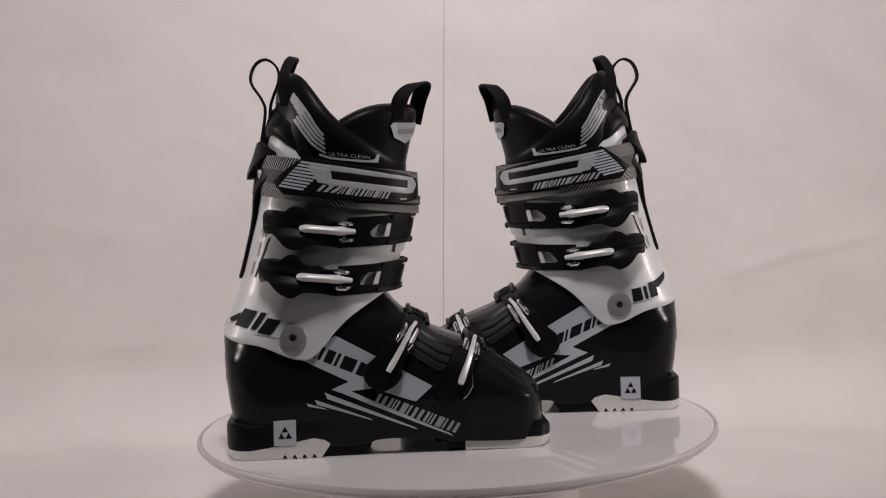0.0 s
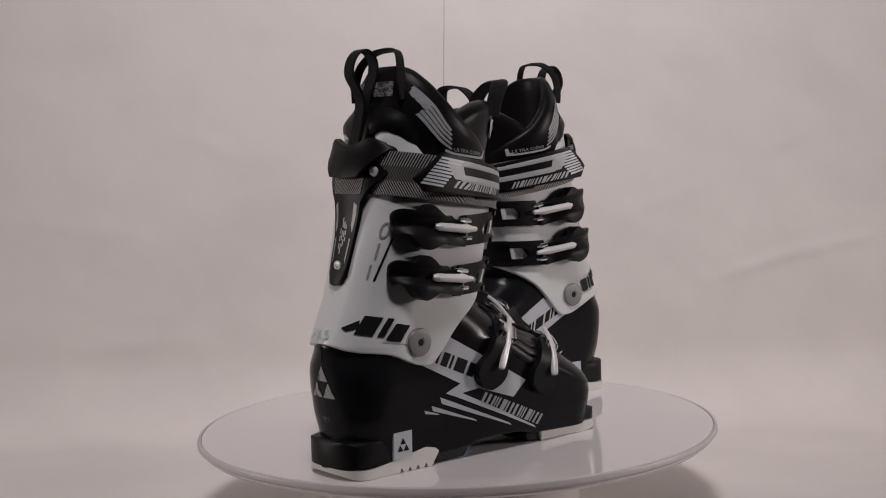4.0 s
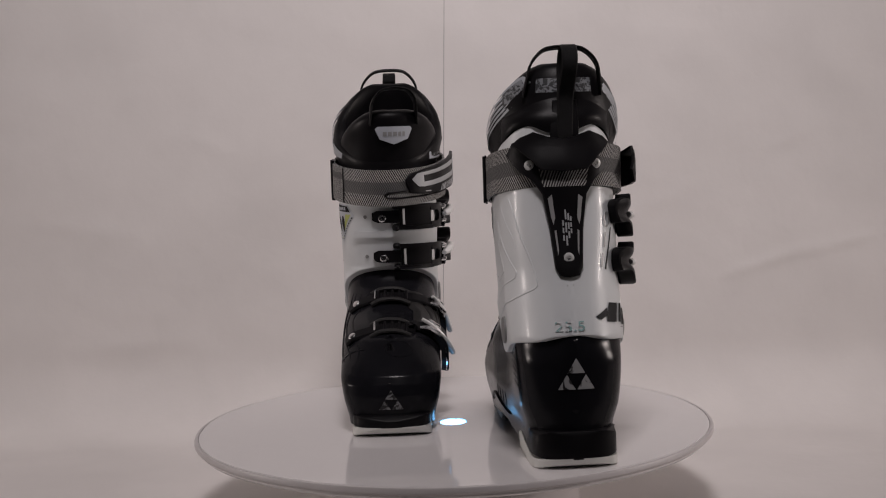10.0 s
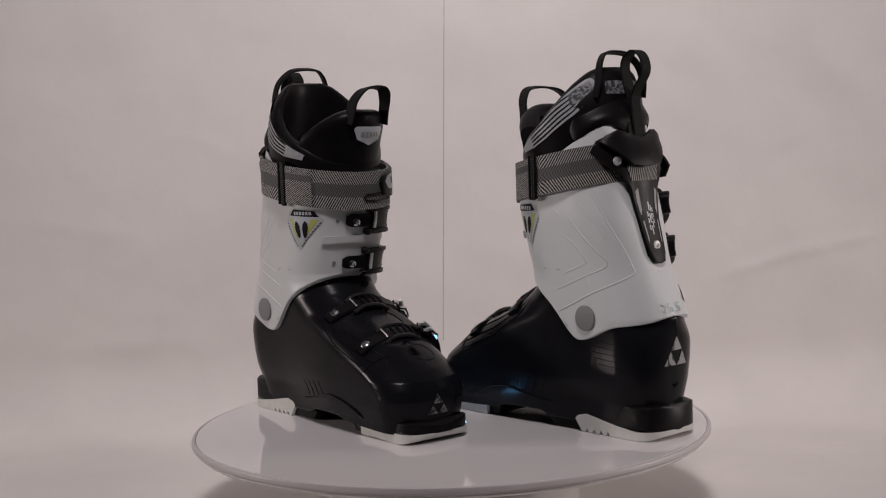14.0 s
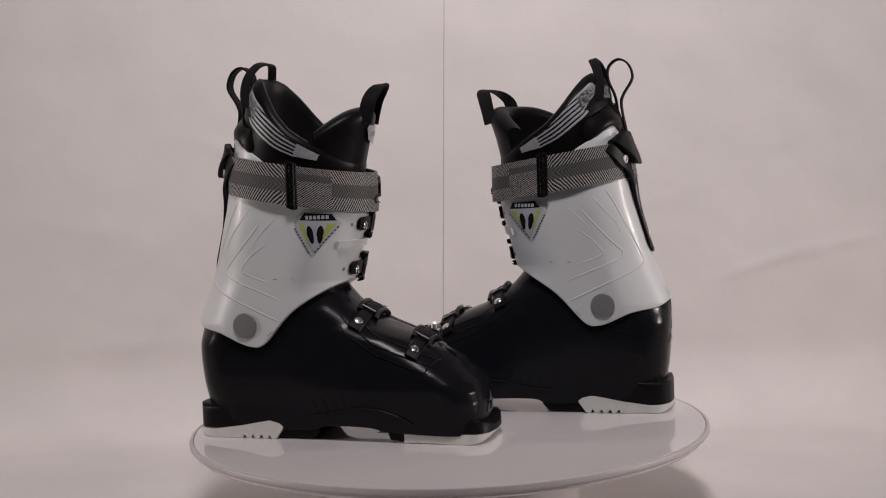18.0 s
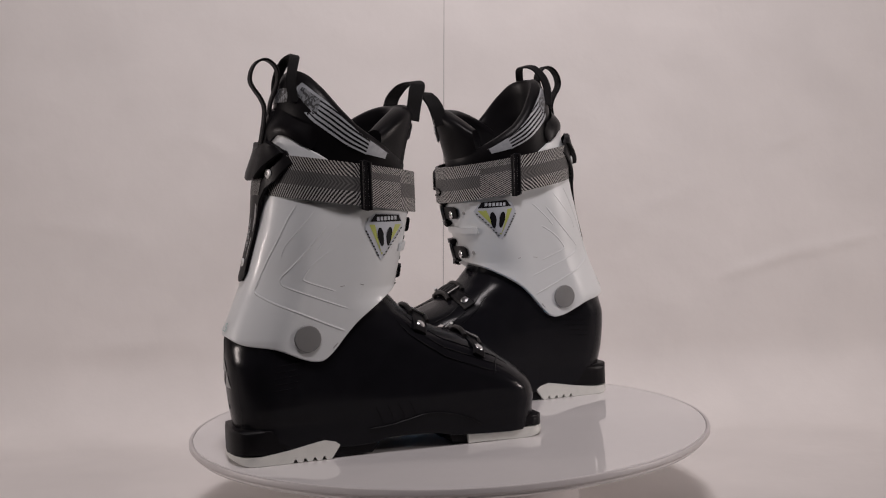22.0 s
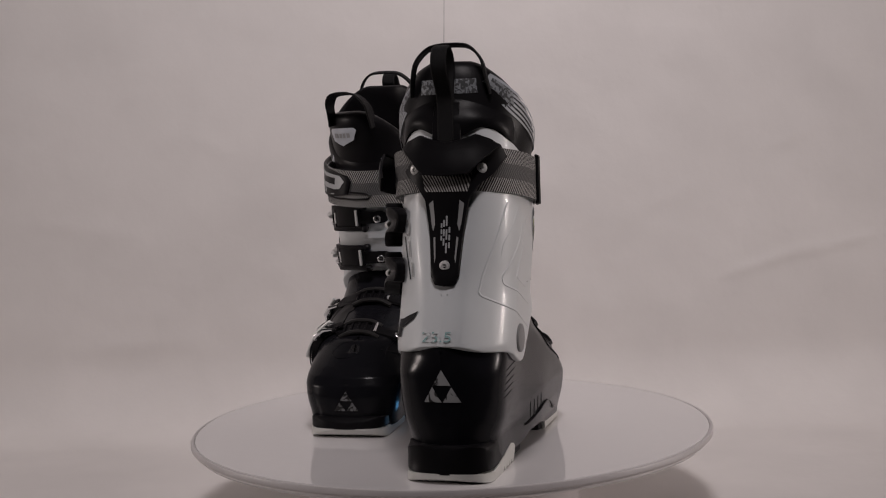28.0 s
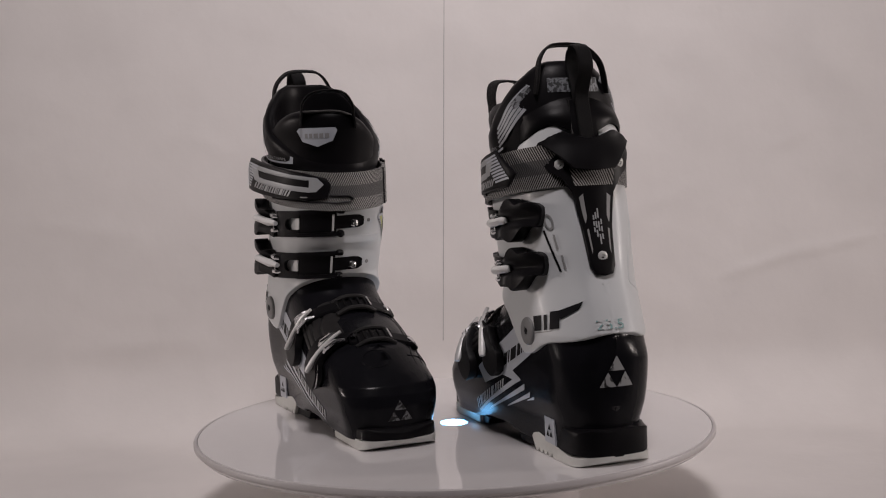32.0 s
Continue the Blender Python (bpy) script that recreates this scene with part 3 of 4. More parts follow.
    # pale band, stripes and word shapes on the lower shell's outer side
    add("side_band", print_quad(clog_half, [(6, 88), (36, 108), (75, 86), (47, 67)], 1, 0.35, 8, 8), DECAL_PALE, clog, "pale grey printed band")
    add("side_band", print_quad(clog_half, [(47, 67.3), (75, 86), (118, 61), (103, 48)], 1, 0.36, 10, 6), DECAL_PALE, clog)
    add("side_band", print_quad(clog_half, [(31, 61), (52, 70), (66, 61), (38, 58)], 1, 0.34, 6, 4), DECAL_PALE, clog)
    for p, q, w in (((36, 62), (132, 17), 5.0), ((24, 56.5), (101, 24.5), 4.6), ((15.5, 50.8), (63, 33.5), 3.8), ((8.5, 48.4), (24, 44.2), 2.6)):
        d = np.array([q[0] - p[0], q[1] - p[1]], float)
        m = np.array([-d[1], d[0]]) / np.linalg.norm(d) * w / 2
        lead = d / np.linalg.norm(d) * w * 0.9
        add("stripe", print_quad(clog_half, [np.array(p) - m + lead, np.array(q) - m * 0.3 + lead, np.array(q) + m * 0.3, np.array(p) + m], 1, 0.4, 14, 3), DECAL_PALE, clog)
    # blocks of heavy slanted strokes stand for the printed names
    kinds = {"solid": ((0, 1, 0, 1),), "bars": ((0, 0.34, 0, 1), (0.64, 1, 0, 1)), "thin": ((0, 0.3, 0, 1), (0.46, 0.62, 0, 1), (0.78, 1, 0, 1)), "wide": ((0, 0.62, 0, 1), (0.78, 1, 0, 1))}

    def stroke_block(name, fn, o, along, up, kind, mat, parent):
        """One block: rectangles of its kind between o, o + along and o + up, laid by fn(a, b)."""
        o, along, up = (np.array(q, float) for q in (o, along, up))
        bits = []
        for a0, a1, b0, b1 in kinds[kind]:
            rows = [[fn(*(o + along * a + up * b)) for b in lin(b0, b1, 5)] for a in lin(a0, a1, 5)]
            bits.append(loft(rows, False, False, False))
        add(name, join(*bits), mat, parent)

    d = np.array([0.916, -0.40])
    fore = 1 if side < 0 else -1
    up = np.array([5.4, 8.6]) if side < 0 else np.array([-3.0, 9.8])
    for i, kind in enumerate(("bars", "thin", "wide", "bars", "thin", "wide", "bars")):
        o = np.array([67 + 10.3 * i, 48.0 - 4.5 * i])
        stroke_block("word_shape", lambda x, z: on_clog(x, z, 0.45), o if side < 0 else o + d * 8.4, d * 8.4 * fore, up, kind, DECAL_GREY, clog)
    up = np.array([5.5, 10.5]) if side < 0 else np.array([-2.5, 11.5])
    for i, kind in enumerate(("wide", "wide", "solid", "wide")):
        o = np.array([11 + 13.6 * i, 92.0 - 6.0 * i])
        stroke_block("word_shape", lambda x, z: on_clog(x, z, 0.52), o if side < 0 else o + d * 12, d * 12.0 * fore, up, kind, DECAL_DARK, clog)

    # the large blocks run round from the cuff's back
    backs = {}

    def round_back(r, z, off=0.85):
        """A point on the cuff r mm round from the middle of its back."""
        key = round(z * 2)
        if key not in backs:
            pts = np.array([(cuff_back(z), 0.0)] + [(cuff_back(z) + 0.02 + 75 * (i / 160) ** 2, cuff_side(cuff_back(z) + 0.02 + 75 * (i / 160) ** 2, z)) for i in range(161)])
            backs[key] = np.concatenate([[0], np.cumsum(np.linalg.norm(np.diff(pts, axis=0), axis=1))]), pts
        far, pts = backs[key]
        p, q = ([np.interp(k, far, pts[:, j]) for j in (0, 1)] for k in (r - 1.0, r + 1.0))
        n = np.array([-(q[1] - p[1]), q[0] - p[0]])
        n /= np.linalg.norm(n)
        return Vector(((p[0] + q[0]) / 2 + n[0] * off, (p[1] + q[1]) / 2 + n[1] * off, z))

    if side < 0:
        big = (((31, 119), (25, -3.5), (5, 14.5), "wide"), ((58.5, 113.5), (13, -2.5), (5, 12.5), "solid"))
        spur = [(19, 124), (33, 130), (34, 124), (24, 121)]
    else:
        big = (((77, 110), (-17, 2.6), (-3, 12.5), "wide"), ((57.5, 113), (-10, 1.6), (-4, 14.5), "solid"))
        spur = [(50, 127), (22, 136.5), (27, 130), (44, 122)]
    for o, along, rise_up, kind in big:
        stroke_block("word_shape", round_back, o, along, rise_up, kind, DECAL_DARK, cuff)
    add("word_shape", print_poly(round_back, spur, 5), DECAL_DARK, cuff)
    add("small_print", print_quad(cuff_side, [(-33, 112.2), (-12, 108.5), (-12, 107.6), (-33, 111.3)], 1, 0.3, 6, 2), DECAL_FAINT, cuff)
    # flex number, running up the cuff
    face = 1 if side < 0 else -1
    for k, digit in enumerate("110"):
        cxn, czn, high = -32.0 + 6.2 * k, 168 + 16.5 * k, 11.5 + 0.8 * k
        size = high / 0.69
        add("number_print", lettering(digit, size, lambda u, v: on_cuff(cxn + face * (u - 0.28 * size) * 0.75 + 0.30 * (v - high / 2), czn + (v - high / 2) + face * 0.1 * (u - 0.28 * size), 0.9)), DECAL_FAINT, cuff, "grey printed flex number")
    add("number_line", print_quad(cuff_side, [(-31.5, 160), (-17.2, 194), (-15.6, 194), (-29.9, 160)], 1, 0.35, 10, 2), DECAL_DARK, cuff)
    # faded marker size on the heel
    add("marker_print", lettering("25.5", 11, lambda u, v: rear_place(cuff_side, (u - 12) * 1.35 * (1 if side < 0 else -1), 114 + v, 1.1)), MARKER, cuff, "faded green marker size number")

    # three-triangle emblems on heel, toe and heel ledge
    def triangles(fn, c, w, h, mat, parent, name="emblem"):
        for dx, dz in ((-0.25, 0), (0.25, 0), (0, 0.5)):
            o = (c[0] + dx * w, c[1] + dz * h)
            add(name, print_poly(fn, [(o[0] - w * 0.235, o[1]), (o[0] + w * 0.235, o[1]), (o[0], o[1] + h * 0.46)], 4), mat, parent)

    triangles(lambda y, z: rear_place(clog_half, y, z, 0.5), (0, 66), 31, 27, WORN, clog)

    def toe_place(y, z, off=0.5):
        r = clog_round(z)
        t = min(0.995, abs(y) / fore_half(z))
        return Vector((clog_front(z) - r * (1 - (1 - t ** 2.3) ** (1 / 2.3)) + off, y, z))

    triangles(toe_place, (0, 25), 24, 19, FADED, clog)
    tag = add("heel_sticker", slab(lambda x, z, off: Vector((x, 37.0 + off, z)), [(-21, 12), (-1.5, 12.8), (-1, 35), (-20.5, 34.5)], -1.5, 0.5, 3), DECAL_PALE, clog, "pale grey square sticker")
    triangles(lambda x, z: Vector((x, 37.8, z)), (-11, 18.5), 12.5, 11.5, DECAL_DARK, tag)

    # fine ridges low on the heel, inner side
    for i in range(5):
        z = 66 + 5.2 * i
        add("grip_ridge", rod([in_clog(x, z + 0.10 * (x + 20), 0.1) for x in lin(-33 + i, -8 + 3 * i, 8)], [0.15] + [0.4] * 6 + [0.15], 8), BLACK, clog)
    # flap edge over the toes, inner side
    add("flap_edge", rod(spline([in_clog(182, 76, 0.1), in_clog(176, 73, 0.1), in_clog(172, 68, 0.1), in_clog(170, 63, 0.1)], 6), 0.8, 8), BLACK, clog)

    for i in range(3):
        pts = [in_clog(x, clog_top(x) - (9 + 7.5 * i) * (1 - 0.25 * ease(x, 150, 190)), 0.1) for x in lin(92 - 6 * i, 190 - 6 * i, 22)]
        add("forefoot_ridge", rod(pts, [0.2, 0.7] + [1.1] * 17 + [0.9, 0.6, 0.2], 8, 0.35), BLACK, clog)
    pts = spline([in_clog(x, z, 0.3) for x, z in ((158, 18), (146, 25), (126, 32), (106, 34), (88, 30), (70, 26), (52, 24))], 5)
    add("arch_ridge", rod(pts, [0.3] + [1.5] * (len(pts) - 2) + [0.3], 8, 0.42), BLACK, clog)
    for i in range(4):
        add("arch_rib", rod([in_clog(96 - 10 * i, 30 - 0.8 * i, 0.1), in_clog(93 - 10 * i, 38 - 0.8 * i, 0.1), in_clog(89 - 10 * i, 46 - 0.8 * i, 0.2)], [0.3, 0.4, 0.1], 6), BLACK, clog)

    def over_toe(x, y):
        lo, hi = 30.0, clog_top(x)
        for _ in range(24):
            mid = (lo + hi) / 2
            lo, hi = (mid, hi) if clog_half(x, mid) > abs(y) else (lo, mid)
        return Vector((x, y, lo + 0.1))

    loop = [over_toe(187 + 9.5 * math.cos(2 * math.pi * k / 28), 8 + 13.5 * math.sin(2 * math.pi * k / 28)) for k in range(29)]
    add("toe_ring", rod(loop, 0.45, 6), BLACK, clog)

    # grooved instep pad
    def pad_point(x, v, off):
        if off > 1:
            off -= 1.5 * max(math.exp(-((v - g) / 0.9) ** 2) for g in (8.0, 15.5, 23.0))
            off -= 1.6 * (1 - ease(v, 0, 2.5) * (1 - ease(v, 28, 31)))
        x -= 0.35 * v
        return on_clog(x, clog_top(x) - 2.5 - v, off)

    add("instep_pad", patch(pad_point, lin(98, 152, 16), lin(0, 31, 63), (-0.5, 2.4)), RUBBER, clog, "dark grey rubber instep pad with three grooves")

    # cuff buckles
    for n_b, (bx, bz, slope) in enumerate(((1, 201.5, -0.10), (-4, 161.5, -0.12))):
        base_line = [(-26, 166), (-24.5, 174), (-19.5, 177.5), (-13, 177), (-8, 176), (-2, 180.5), (3, 179.5), (9, 173), (15, 170.5), (21, 170.5), (27, 167), (38, 164.5), (38, 145.5), (29, 145.5), (19, 147.5), (8, 148.5), (-2, 144.5), (-8, 146), (-12, 150.5), (-15.6, 156), (-19, 157.8), (-25, 158)]
        def hump(x, z, off):
            u = x - bx
            top = 1 + 0.75 * ease(u, -22, -4) * (1 - ease(u, 14, 40))
            groove = 5.0 * math.exp(-((z - bz - slope * (u - 8) - 0.8) / 5.0) ** 2) * ease(u, -20, -6) if off > 5 else 0.0
            return place(cuff_side, x, z, 1, off * top - groove)

        buckle = add("buckle", slab(hump, [(q[0] + (9.5 if n_b == 0 else 3.5), q[1] + (39.5 if n_b == 0 else -1)) for q in spline(base_line + base_line[:1], 3)[:-1]], 1.0, 8.5, 8), BLACK_SATIN, boot, "black plastic cuff buckle with an aluminium lever")
        lx = lambda u: bx + u
        lz = lambda u: bz + slope * (u - 8)
        lever = [on_cuff(lx(u), lz(u) + 0.8, o) for u, o in ((11, 12.2), (14, 13.8), (24, 13.4), (36, 12), (44, 10.6), (50, 9.0), (55, 8.0))]
        add("lever", rod(lever, [2.9, 4.4, 4.3, 4.4, 4.9, 3.3, 2.7], 12, 0.8), ALU, buckle, "pale aluminium lever")
        for dz in (-7.2, 7.2):
            add("clasp_arm", rod([on_cuff(lx(u), lz(u) + dz * k, o) for u, o, k in ((40, 5, 1), (45, 8, 1), (50, 7.5, 0.95), (53, 4.5, 0.9))], [1.5, 2.2, 2.2, 1.5], 8), CHROME, buckle)
        add("cross_pin", rod([on_cuff(lx(46), lz(46) + dz, 6.5) for dz in (-8, 8)], 1.5, 8), CHROME, buckle)
        stud(on_cuff(lx(12), lz(12) + 0.8, 15.2), (0, 1, 0), 1.2, 0.5, "pivot_pin", GREY, buckle)
        # ladder strap round the front
        zc = bz + slope * 45
        wide = 12.6

        def ladder(s0, s1, v0, v1, low, high, k=14):
            return patch(lambda u, v, off: ring_at(u, zc + v + 0.02 * (60 - u), off), lin(s0, s1, k), lin(v0, v1, 4), (low, high))

        body = join(ladder(64, 84, -wide, wide, 1.5, 4.6, 8), ladder(46, 64, 5.6, wide, 1.5, 4.6, 8), ladder(46, 64, -wide, -5.6, 1.5, 4.6, 8), ladder(12, 46, -wide, wide, 1.5, 4.0, 14),
                    ladder(10, 47, wide - 3.4, wide + 0.4, 1.5, 6.2, 14), ladder(10, 47, -wide - 0.4, -wide + 3.4, 1.5, 6.2, 14))
        strap = add("ladder_strap", body, BLACK_SATIN, buckle)
        add("slot_slider", ladder(46.5, 50.5, -5.8, 5.8, 2.0, 4.2, 4), ALU, strap)
        def slot_round(t, v, off):
            return ring_at(64.4 - t * (7.0 * (1 - math.sqrt(max(0, 1 - (v / 5.75) ** 2))) + 0.1), zc + v + 0.02 * (60 - 62), off)

        add("slot_corner", patch(slot_round, lin(0, 1, 4), lin(-5.7, 5.7, 15), (1.5, 4.5)), BLACK_SATIN, strap)
        def end_at(u, v, off):
            k = 1 - 0.45 * (max(0.0, -8 - u) / 7) ** 2
            return ring_at(u, zc + v * k + 0.02 * (60 - u), off)

        add("ladder_end", patch(end_at, lin(-15, 14, 20), lin(-6.2, 6.2, 5), (0.6, 3.4)), BLACK_SATIN, buckle)
        for sgn in (-1, 1):
            add("ladder_lug", rod([ring_at(8, zc + sgn * z0 + 1, 3.6) for z0 in (8.5, 10, 12.5, 13.6)], [3.0, 3.9, 3.9, 2.6], 12), BLACK_SATIN, buckle)
        add("slot_edge", ladder(14.5, 16.2, -8.0, 8.0, 4.0, 6.6, 3), ALU, strap)
        p, q = ring_at(-5, zc - 0.5, 3.0), ring_at(-5, zc - 0.5, 6.0)
        stud(p, q - p, 4.0, 1.6, "rivet", CHROME, buckle, "small steel rivet")
        p, q = ring_at(-23, zc + 1.5, 0.1), ring_at(-23, zc + 1.5, 3.0)
        stud(p, q - p, 1.9, 0.3, "rivet_hole", GREY, cuff, socket=True)
    add("front_slot", patch(lambda u, v, off: ring_at(u, 180.5 + v, off), lin(-36, 34, 22), lin(-3.4, 3.4, 6), (0.2, 2.6)), WHITE, cuff, "moulded rib across the cuff's front")

    # instep buckles
    for n_b, (base0, lev0, lev1, crest, inner) in enumerate((((77, 76), (80, 76), (102, 111), (109, 116), (104, 109)), ((137, 64), (141, 63), (154, 93), (160, 91), (158, 84)))):
        d = np.array([lev1[0] - lev0[0], lev1[1] - lev0[1]], float)
        d /= np.linalg.norm(d)
        m = np.array([d[1], -d[0]])
        o = np.array(base0, float)
        outline = [o + d * a * 0.9 + m * b * 0.92 for a, b in ((-19, -6), (-14, -14), (-4, -17), (4, -15), (10, -13), (20, -12), (28, -10), (28, 9), (20, 11), (12, 12.5), (4, 16.5), (-6, 15.5), (-14, 11), (-19, 5))]
        buckle = add("buckle", slab(on_cuff_off(clog_half), spline(outline + outline[:1], 3)[:-1], 1.2, 8.2, 6), BLACK_SATIN, boot, "black plastic instep buckle with an aluminium lever")
        a, b = np.array(lev0, float), np.array(lev1, float)
        low = place(clog_half, a[0], a[1], 1, 13.0)
        high = place(clog_half, b[0], min(b[1], clog_top(b[0]) - 4), 1, 13.0)
        lever = []
        for t in (0.02, 0.1, 0.3, 0.5, 0.66, 0.8, 0.93):
            q = a + (b - a) * t
            lever.append(low.lerp(high, t).lerp(place(clog_half, q[0], min(q[1], clog_top(q[0]) - 4), 1, 13.4), 0.45))
        add("lever", rod(lever, [2.6, 3.3, 3.1, 2.9, 2.6, 2.2, 1.9], 10, 0.8), ALU, buckle, "pale aluminium lever")
        stud(low + (high - low) * 0.08 + Vector((0, 2.6, 0)), (0, 1, 0), 1.2, 0.4, "pivot_pin", GREY, buckle)
        q = a + (b - a) * 0.72
        add("cross_pin", rod([place(clog_half, *(q + m * k), 1, 7.6) for k in (-6.5, -3, 3, 6.5)], 1.5, 8), CHROME, buckle)
        for sgn in (-1, 1):
            pts = []
            for t, off in ((0.58, 6.5), (0.66, 9.0), (0.82, 9.0), (0.92, 5.5)):
                q = a + (b - a) * t + m * 5.8 * sgn
                pts.append(place(clog_half, q[0], min(q[1], clog_top(q[0]) - 3), 1, off))
            add("clasp_arm", rod(pts, [1.6, 2.4, 2.4, 1.6], 8), CHROME, buckle)
        if n_b:
            rim = [outline[k] for k in (9, 10, 11, 12)]
            add("edge_wire", rod(spline([place(clog_half, q[0], q[1], 1, 6.0) for q in rim], 4), 0.7, 6), CHROME, buckle, "bent steel wire edge")
        # strap over the instep
        path = []
        for t in lin(0.75, 1.0, 5):
            q = a + (b - a) * t
            path.append(place(clog_half, q[0], min(q[1], clog_top(q[0]) - 2.5), 1, 3.0))
        path.append(Vector((crest[0] - 2, 22, clog_top(crest[0] - 2) - 1.5)))
        path.append(Vector((crest[0], 8, crest[1] + 2.2)))
        path.append(Vector((crest[0], -8, crest[1] + 2.2)))
        path.append(Vector((crest[0] - 1.5, -20, crest[1] - 0.5)))
        q = place(clog_half, inner[0], inner[1], -1, 2.2)
        path.append(q)
        q2 = place(clog_half, inner[0] - 2, inner[1] - 5, -1, 2.0)
        path.append(q2)
        strap = add("ladder_strap", ribbon(spline(path, 4), 13.5, 3.4, (0.86, 0, -0.5)), BLACK_SATIN, buckle)
        al = Vector((0.86, 0, -0.5))
        for y in (-12, -5, 2, 9, 16):
            zt = crest[1] + 2.8 - 0.006 * y * y
            add("tooth", rod([Vector((crest[0], y, zt + 1.2)) - al * 7.2, Vector((crest[0], y, zt + 2.4)), Vector((crest[0], y, zt + 1.2)) + al * 7.2], 1.5, 6), BLACK_SATIN, strap)
        for sgn in (-1, 1):
            c = Vector((crest[0], 0, crest[1] + 4.2)) + al * 9.0 * sgn
            add("rail", rod(spline([c + Vector((0, -19, -4.5)), c + Vector((0, -8, 0.4)), c + Vector((0, 8, 0.4)), c + Vector((0, 20, -4.5))], 4), 2.3, 8), RUBBER, strap)
        add("bail", rod([Vector((crest[0], -15, crest[1] + 3.5)) - al * 7.5, Vector((crest[0], -15, crest[1] + 4.5)) + al * 7.5], 1.3, 8), CHROME, strap)
        nrm = place(clog_half, inner[0], inner[1], -1, 6) - q
        stud(q + nrm * 0.2, nrm, 4.2, 1.8, "rivet", CHROME, buckle, "small steel rivet", False)

    # power strap
    def strap_at(a, v, off):
        c, q = math.cos(a), math.sin(a)
        p = 2 / (2.0 if c > 0 else 2.5)
        x = 45 + ((66.5 if c > 0 else 69) + off) * abs(c) ** p * (1 if c > 0 else -1)
        y = (56 + off) * abs(q) ** p * (1 if q > 0 else -1)
        return Vector((x, y + 2.2, 236.6 - 0.155 * (x - 50) + v * 18.0))

    ang = lin(-math.pi, math.pi, 97)
    rings = []
    for a in ang[:-1]:
        rings.append([strap_at(a, v, 2.2) for v in lin(-1, 1, 5)] + [strap_at(a, v, 0.0) for v in lin(1, -1, 5)])
    rings.append(rings[0])
    bm = loft(rings, True, False, False, uv=lambda i, j: (ang[i] * 64.0, (j / 4 if j < 5 else (9 - j) / 4)))
    power = add("power_strap", bm, HATCH, boot, "black and grey herringbone webbing strap")
    panel_pts = [(2.21, -0.2), (1.85, 1.12), (1.2, 1.02), (0.7, 0.92), (0.36, 0.72), (0.29, 0.4), (0.36, -0.3), (0.7, -0.50), (1.3, -0.62), (2.08, -0.75)]
    def flap_at(a, v, off):
        """The panel's free end stands away from the strap."""
        return strap_at(a, v, off + 11.0 * ease(a, 1.15, 2.2))

    panel = add("strap_panel", slab(flap_at, panel_pts, 2.0, 5.0, 8), BLACK_SATIN, power, "black rubber strap panel with silver print")

    def panel_print(pts, mat=DECAL_GREY, name="panel_print"):
        add(name, print_poly(lambda a, v: flap_at(a, v, 5.4), pts, 5), mat, panel)

    panel_print([(1.84, 0.92), (0.52, 0.74), (0.44, 0.55), (1.72, 0.62)])
    panel_print([(1.72, 0.25), (0.60, 0.20), (0.62, -0.06), (1.64, -0.06)])
    panel_print([(0.62, 0.75), (0.50, 0.74), (0.40, 0.42), (0.52, 0.0), (0.64, -0.05)])
    panel_print([(1.80, 0.64), (1.62, 0.63), (1.60, 0.0), (1.72, 0.0)])
    panel_print([(0.78, -0.32), (0.66, -0.29), (0.66, -0.35), (0.78, -0.38)], DECAL_FAINT)
    for i in range(9):
        t = i / 8
        a0, v0 = 1.86 + 0.24 * t, 0.93 - 1.22 * t
        panel_print([(a0, v0), (a0 - 0.25, v0 - 0.06), (a0 - 0.24, v0 - 0.16), (a0 + 0.02, v0 - 0.10)], DECAL_PALE)
    for i, kind in enumerate(("bars", "thin", "wide", "bars", "thin", "wide", "bars")):
        a0, v0 = (1.74, -0.40) if side < 0 else (1.70, -0.53)
        a0 -= 0.111 * i
        lean_a = -0.06 if side < 0 else 0.05
        stroke_block("word_shape", lambda a, v: flap_at(a, v, 5.4), (a0, v0), (-0.088 * fore, 0), (lean_a, 0.34), kind, DECAL_GREY, panel)
    # rubber edging under the panel's tip
    add("strap_edging", rod([strap_at(a, v, 3.0) for a, v in ((1.4, -0.70), (1.0, -0.62), (0.6, -0.58), (0.2, -0.56), (-0.02, -0.52), (-0.07, -0.36), (0.0, -0.22), (0.12, -0.2), (0.32, -0.16))], 1.0, 6), BLACK_SATIN, power)
    # slider on the inner side
    slider = add("strap_slider", slab(strap_at, [(-1.50, -1.14), (-1.505, 0), (-1.50, 1.14), (-1.435, 1.2), (-1.37, 1.14), (-1.365, 0), (-1.37, -1.14), (-1.435, -1.2)], 1.5, 3.6), BLACK_SATIN, power, "black plastic strap slider")
    for a0 in (-1.49, -1.38):
        add("slider_bar", rod([strap_at(a0, v, 3.6) for v in lin(-1.12, 1.12, 7)], 1.5, 8), BLACK_SATIN, slider)
    add("strap_fold", patch(lambda a, v, off: strap_at(a, v, off), lin(-1.50, -0.9, 14), lin(-0.98, 0.98, 5), (2.0, 3.6), uv=64.0), HATCH, power)

    # rear spine plate
    plate_pts = [(-41, 257), (-37, 267), (-24, 275), (-12, 271), (0, 269), (12, 271), (24, 275), (37, 267), (41, 257), (34, 244), (25, 236), (18, 224), (14, 195), (11.5, 164), (8, 157.5), (0, 156), (-8, 157.5), (-11.5, 164), (-14, 195), (-18, 224), (-25, 236), (-34, 244)]

    def spine_at(y, z, off):
        return rear_place(cuff_side, y, z, off + 3.2 * ease(z, 190, 238))

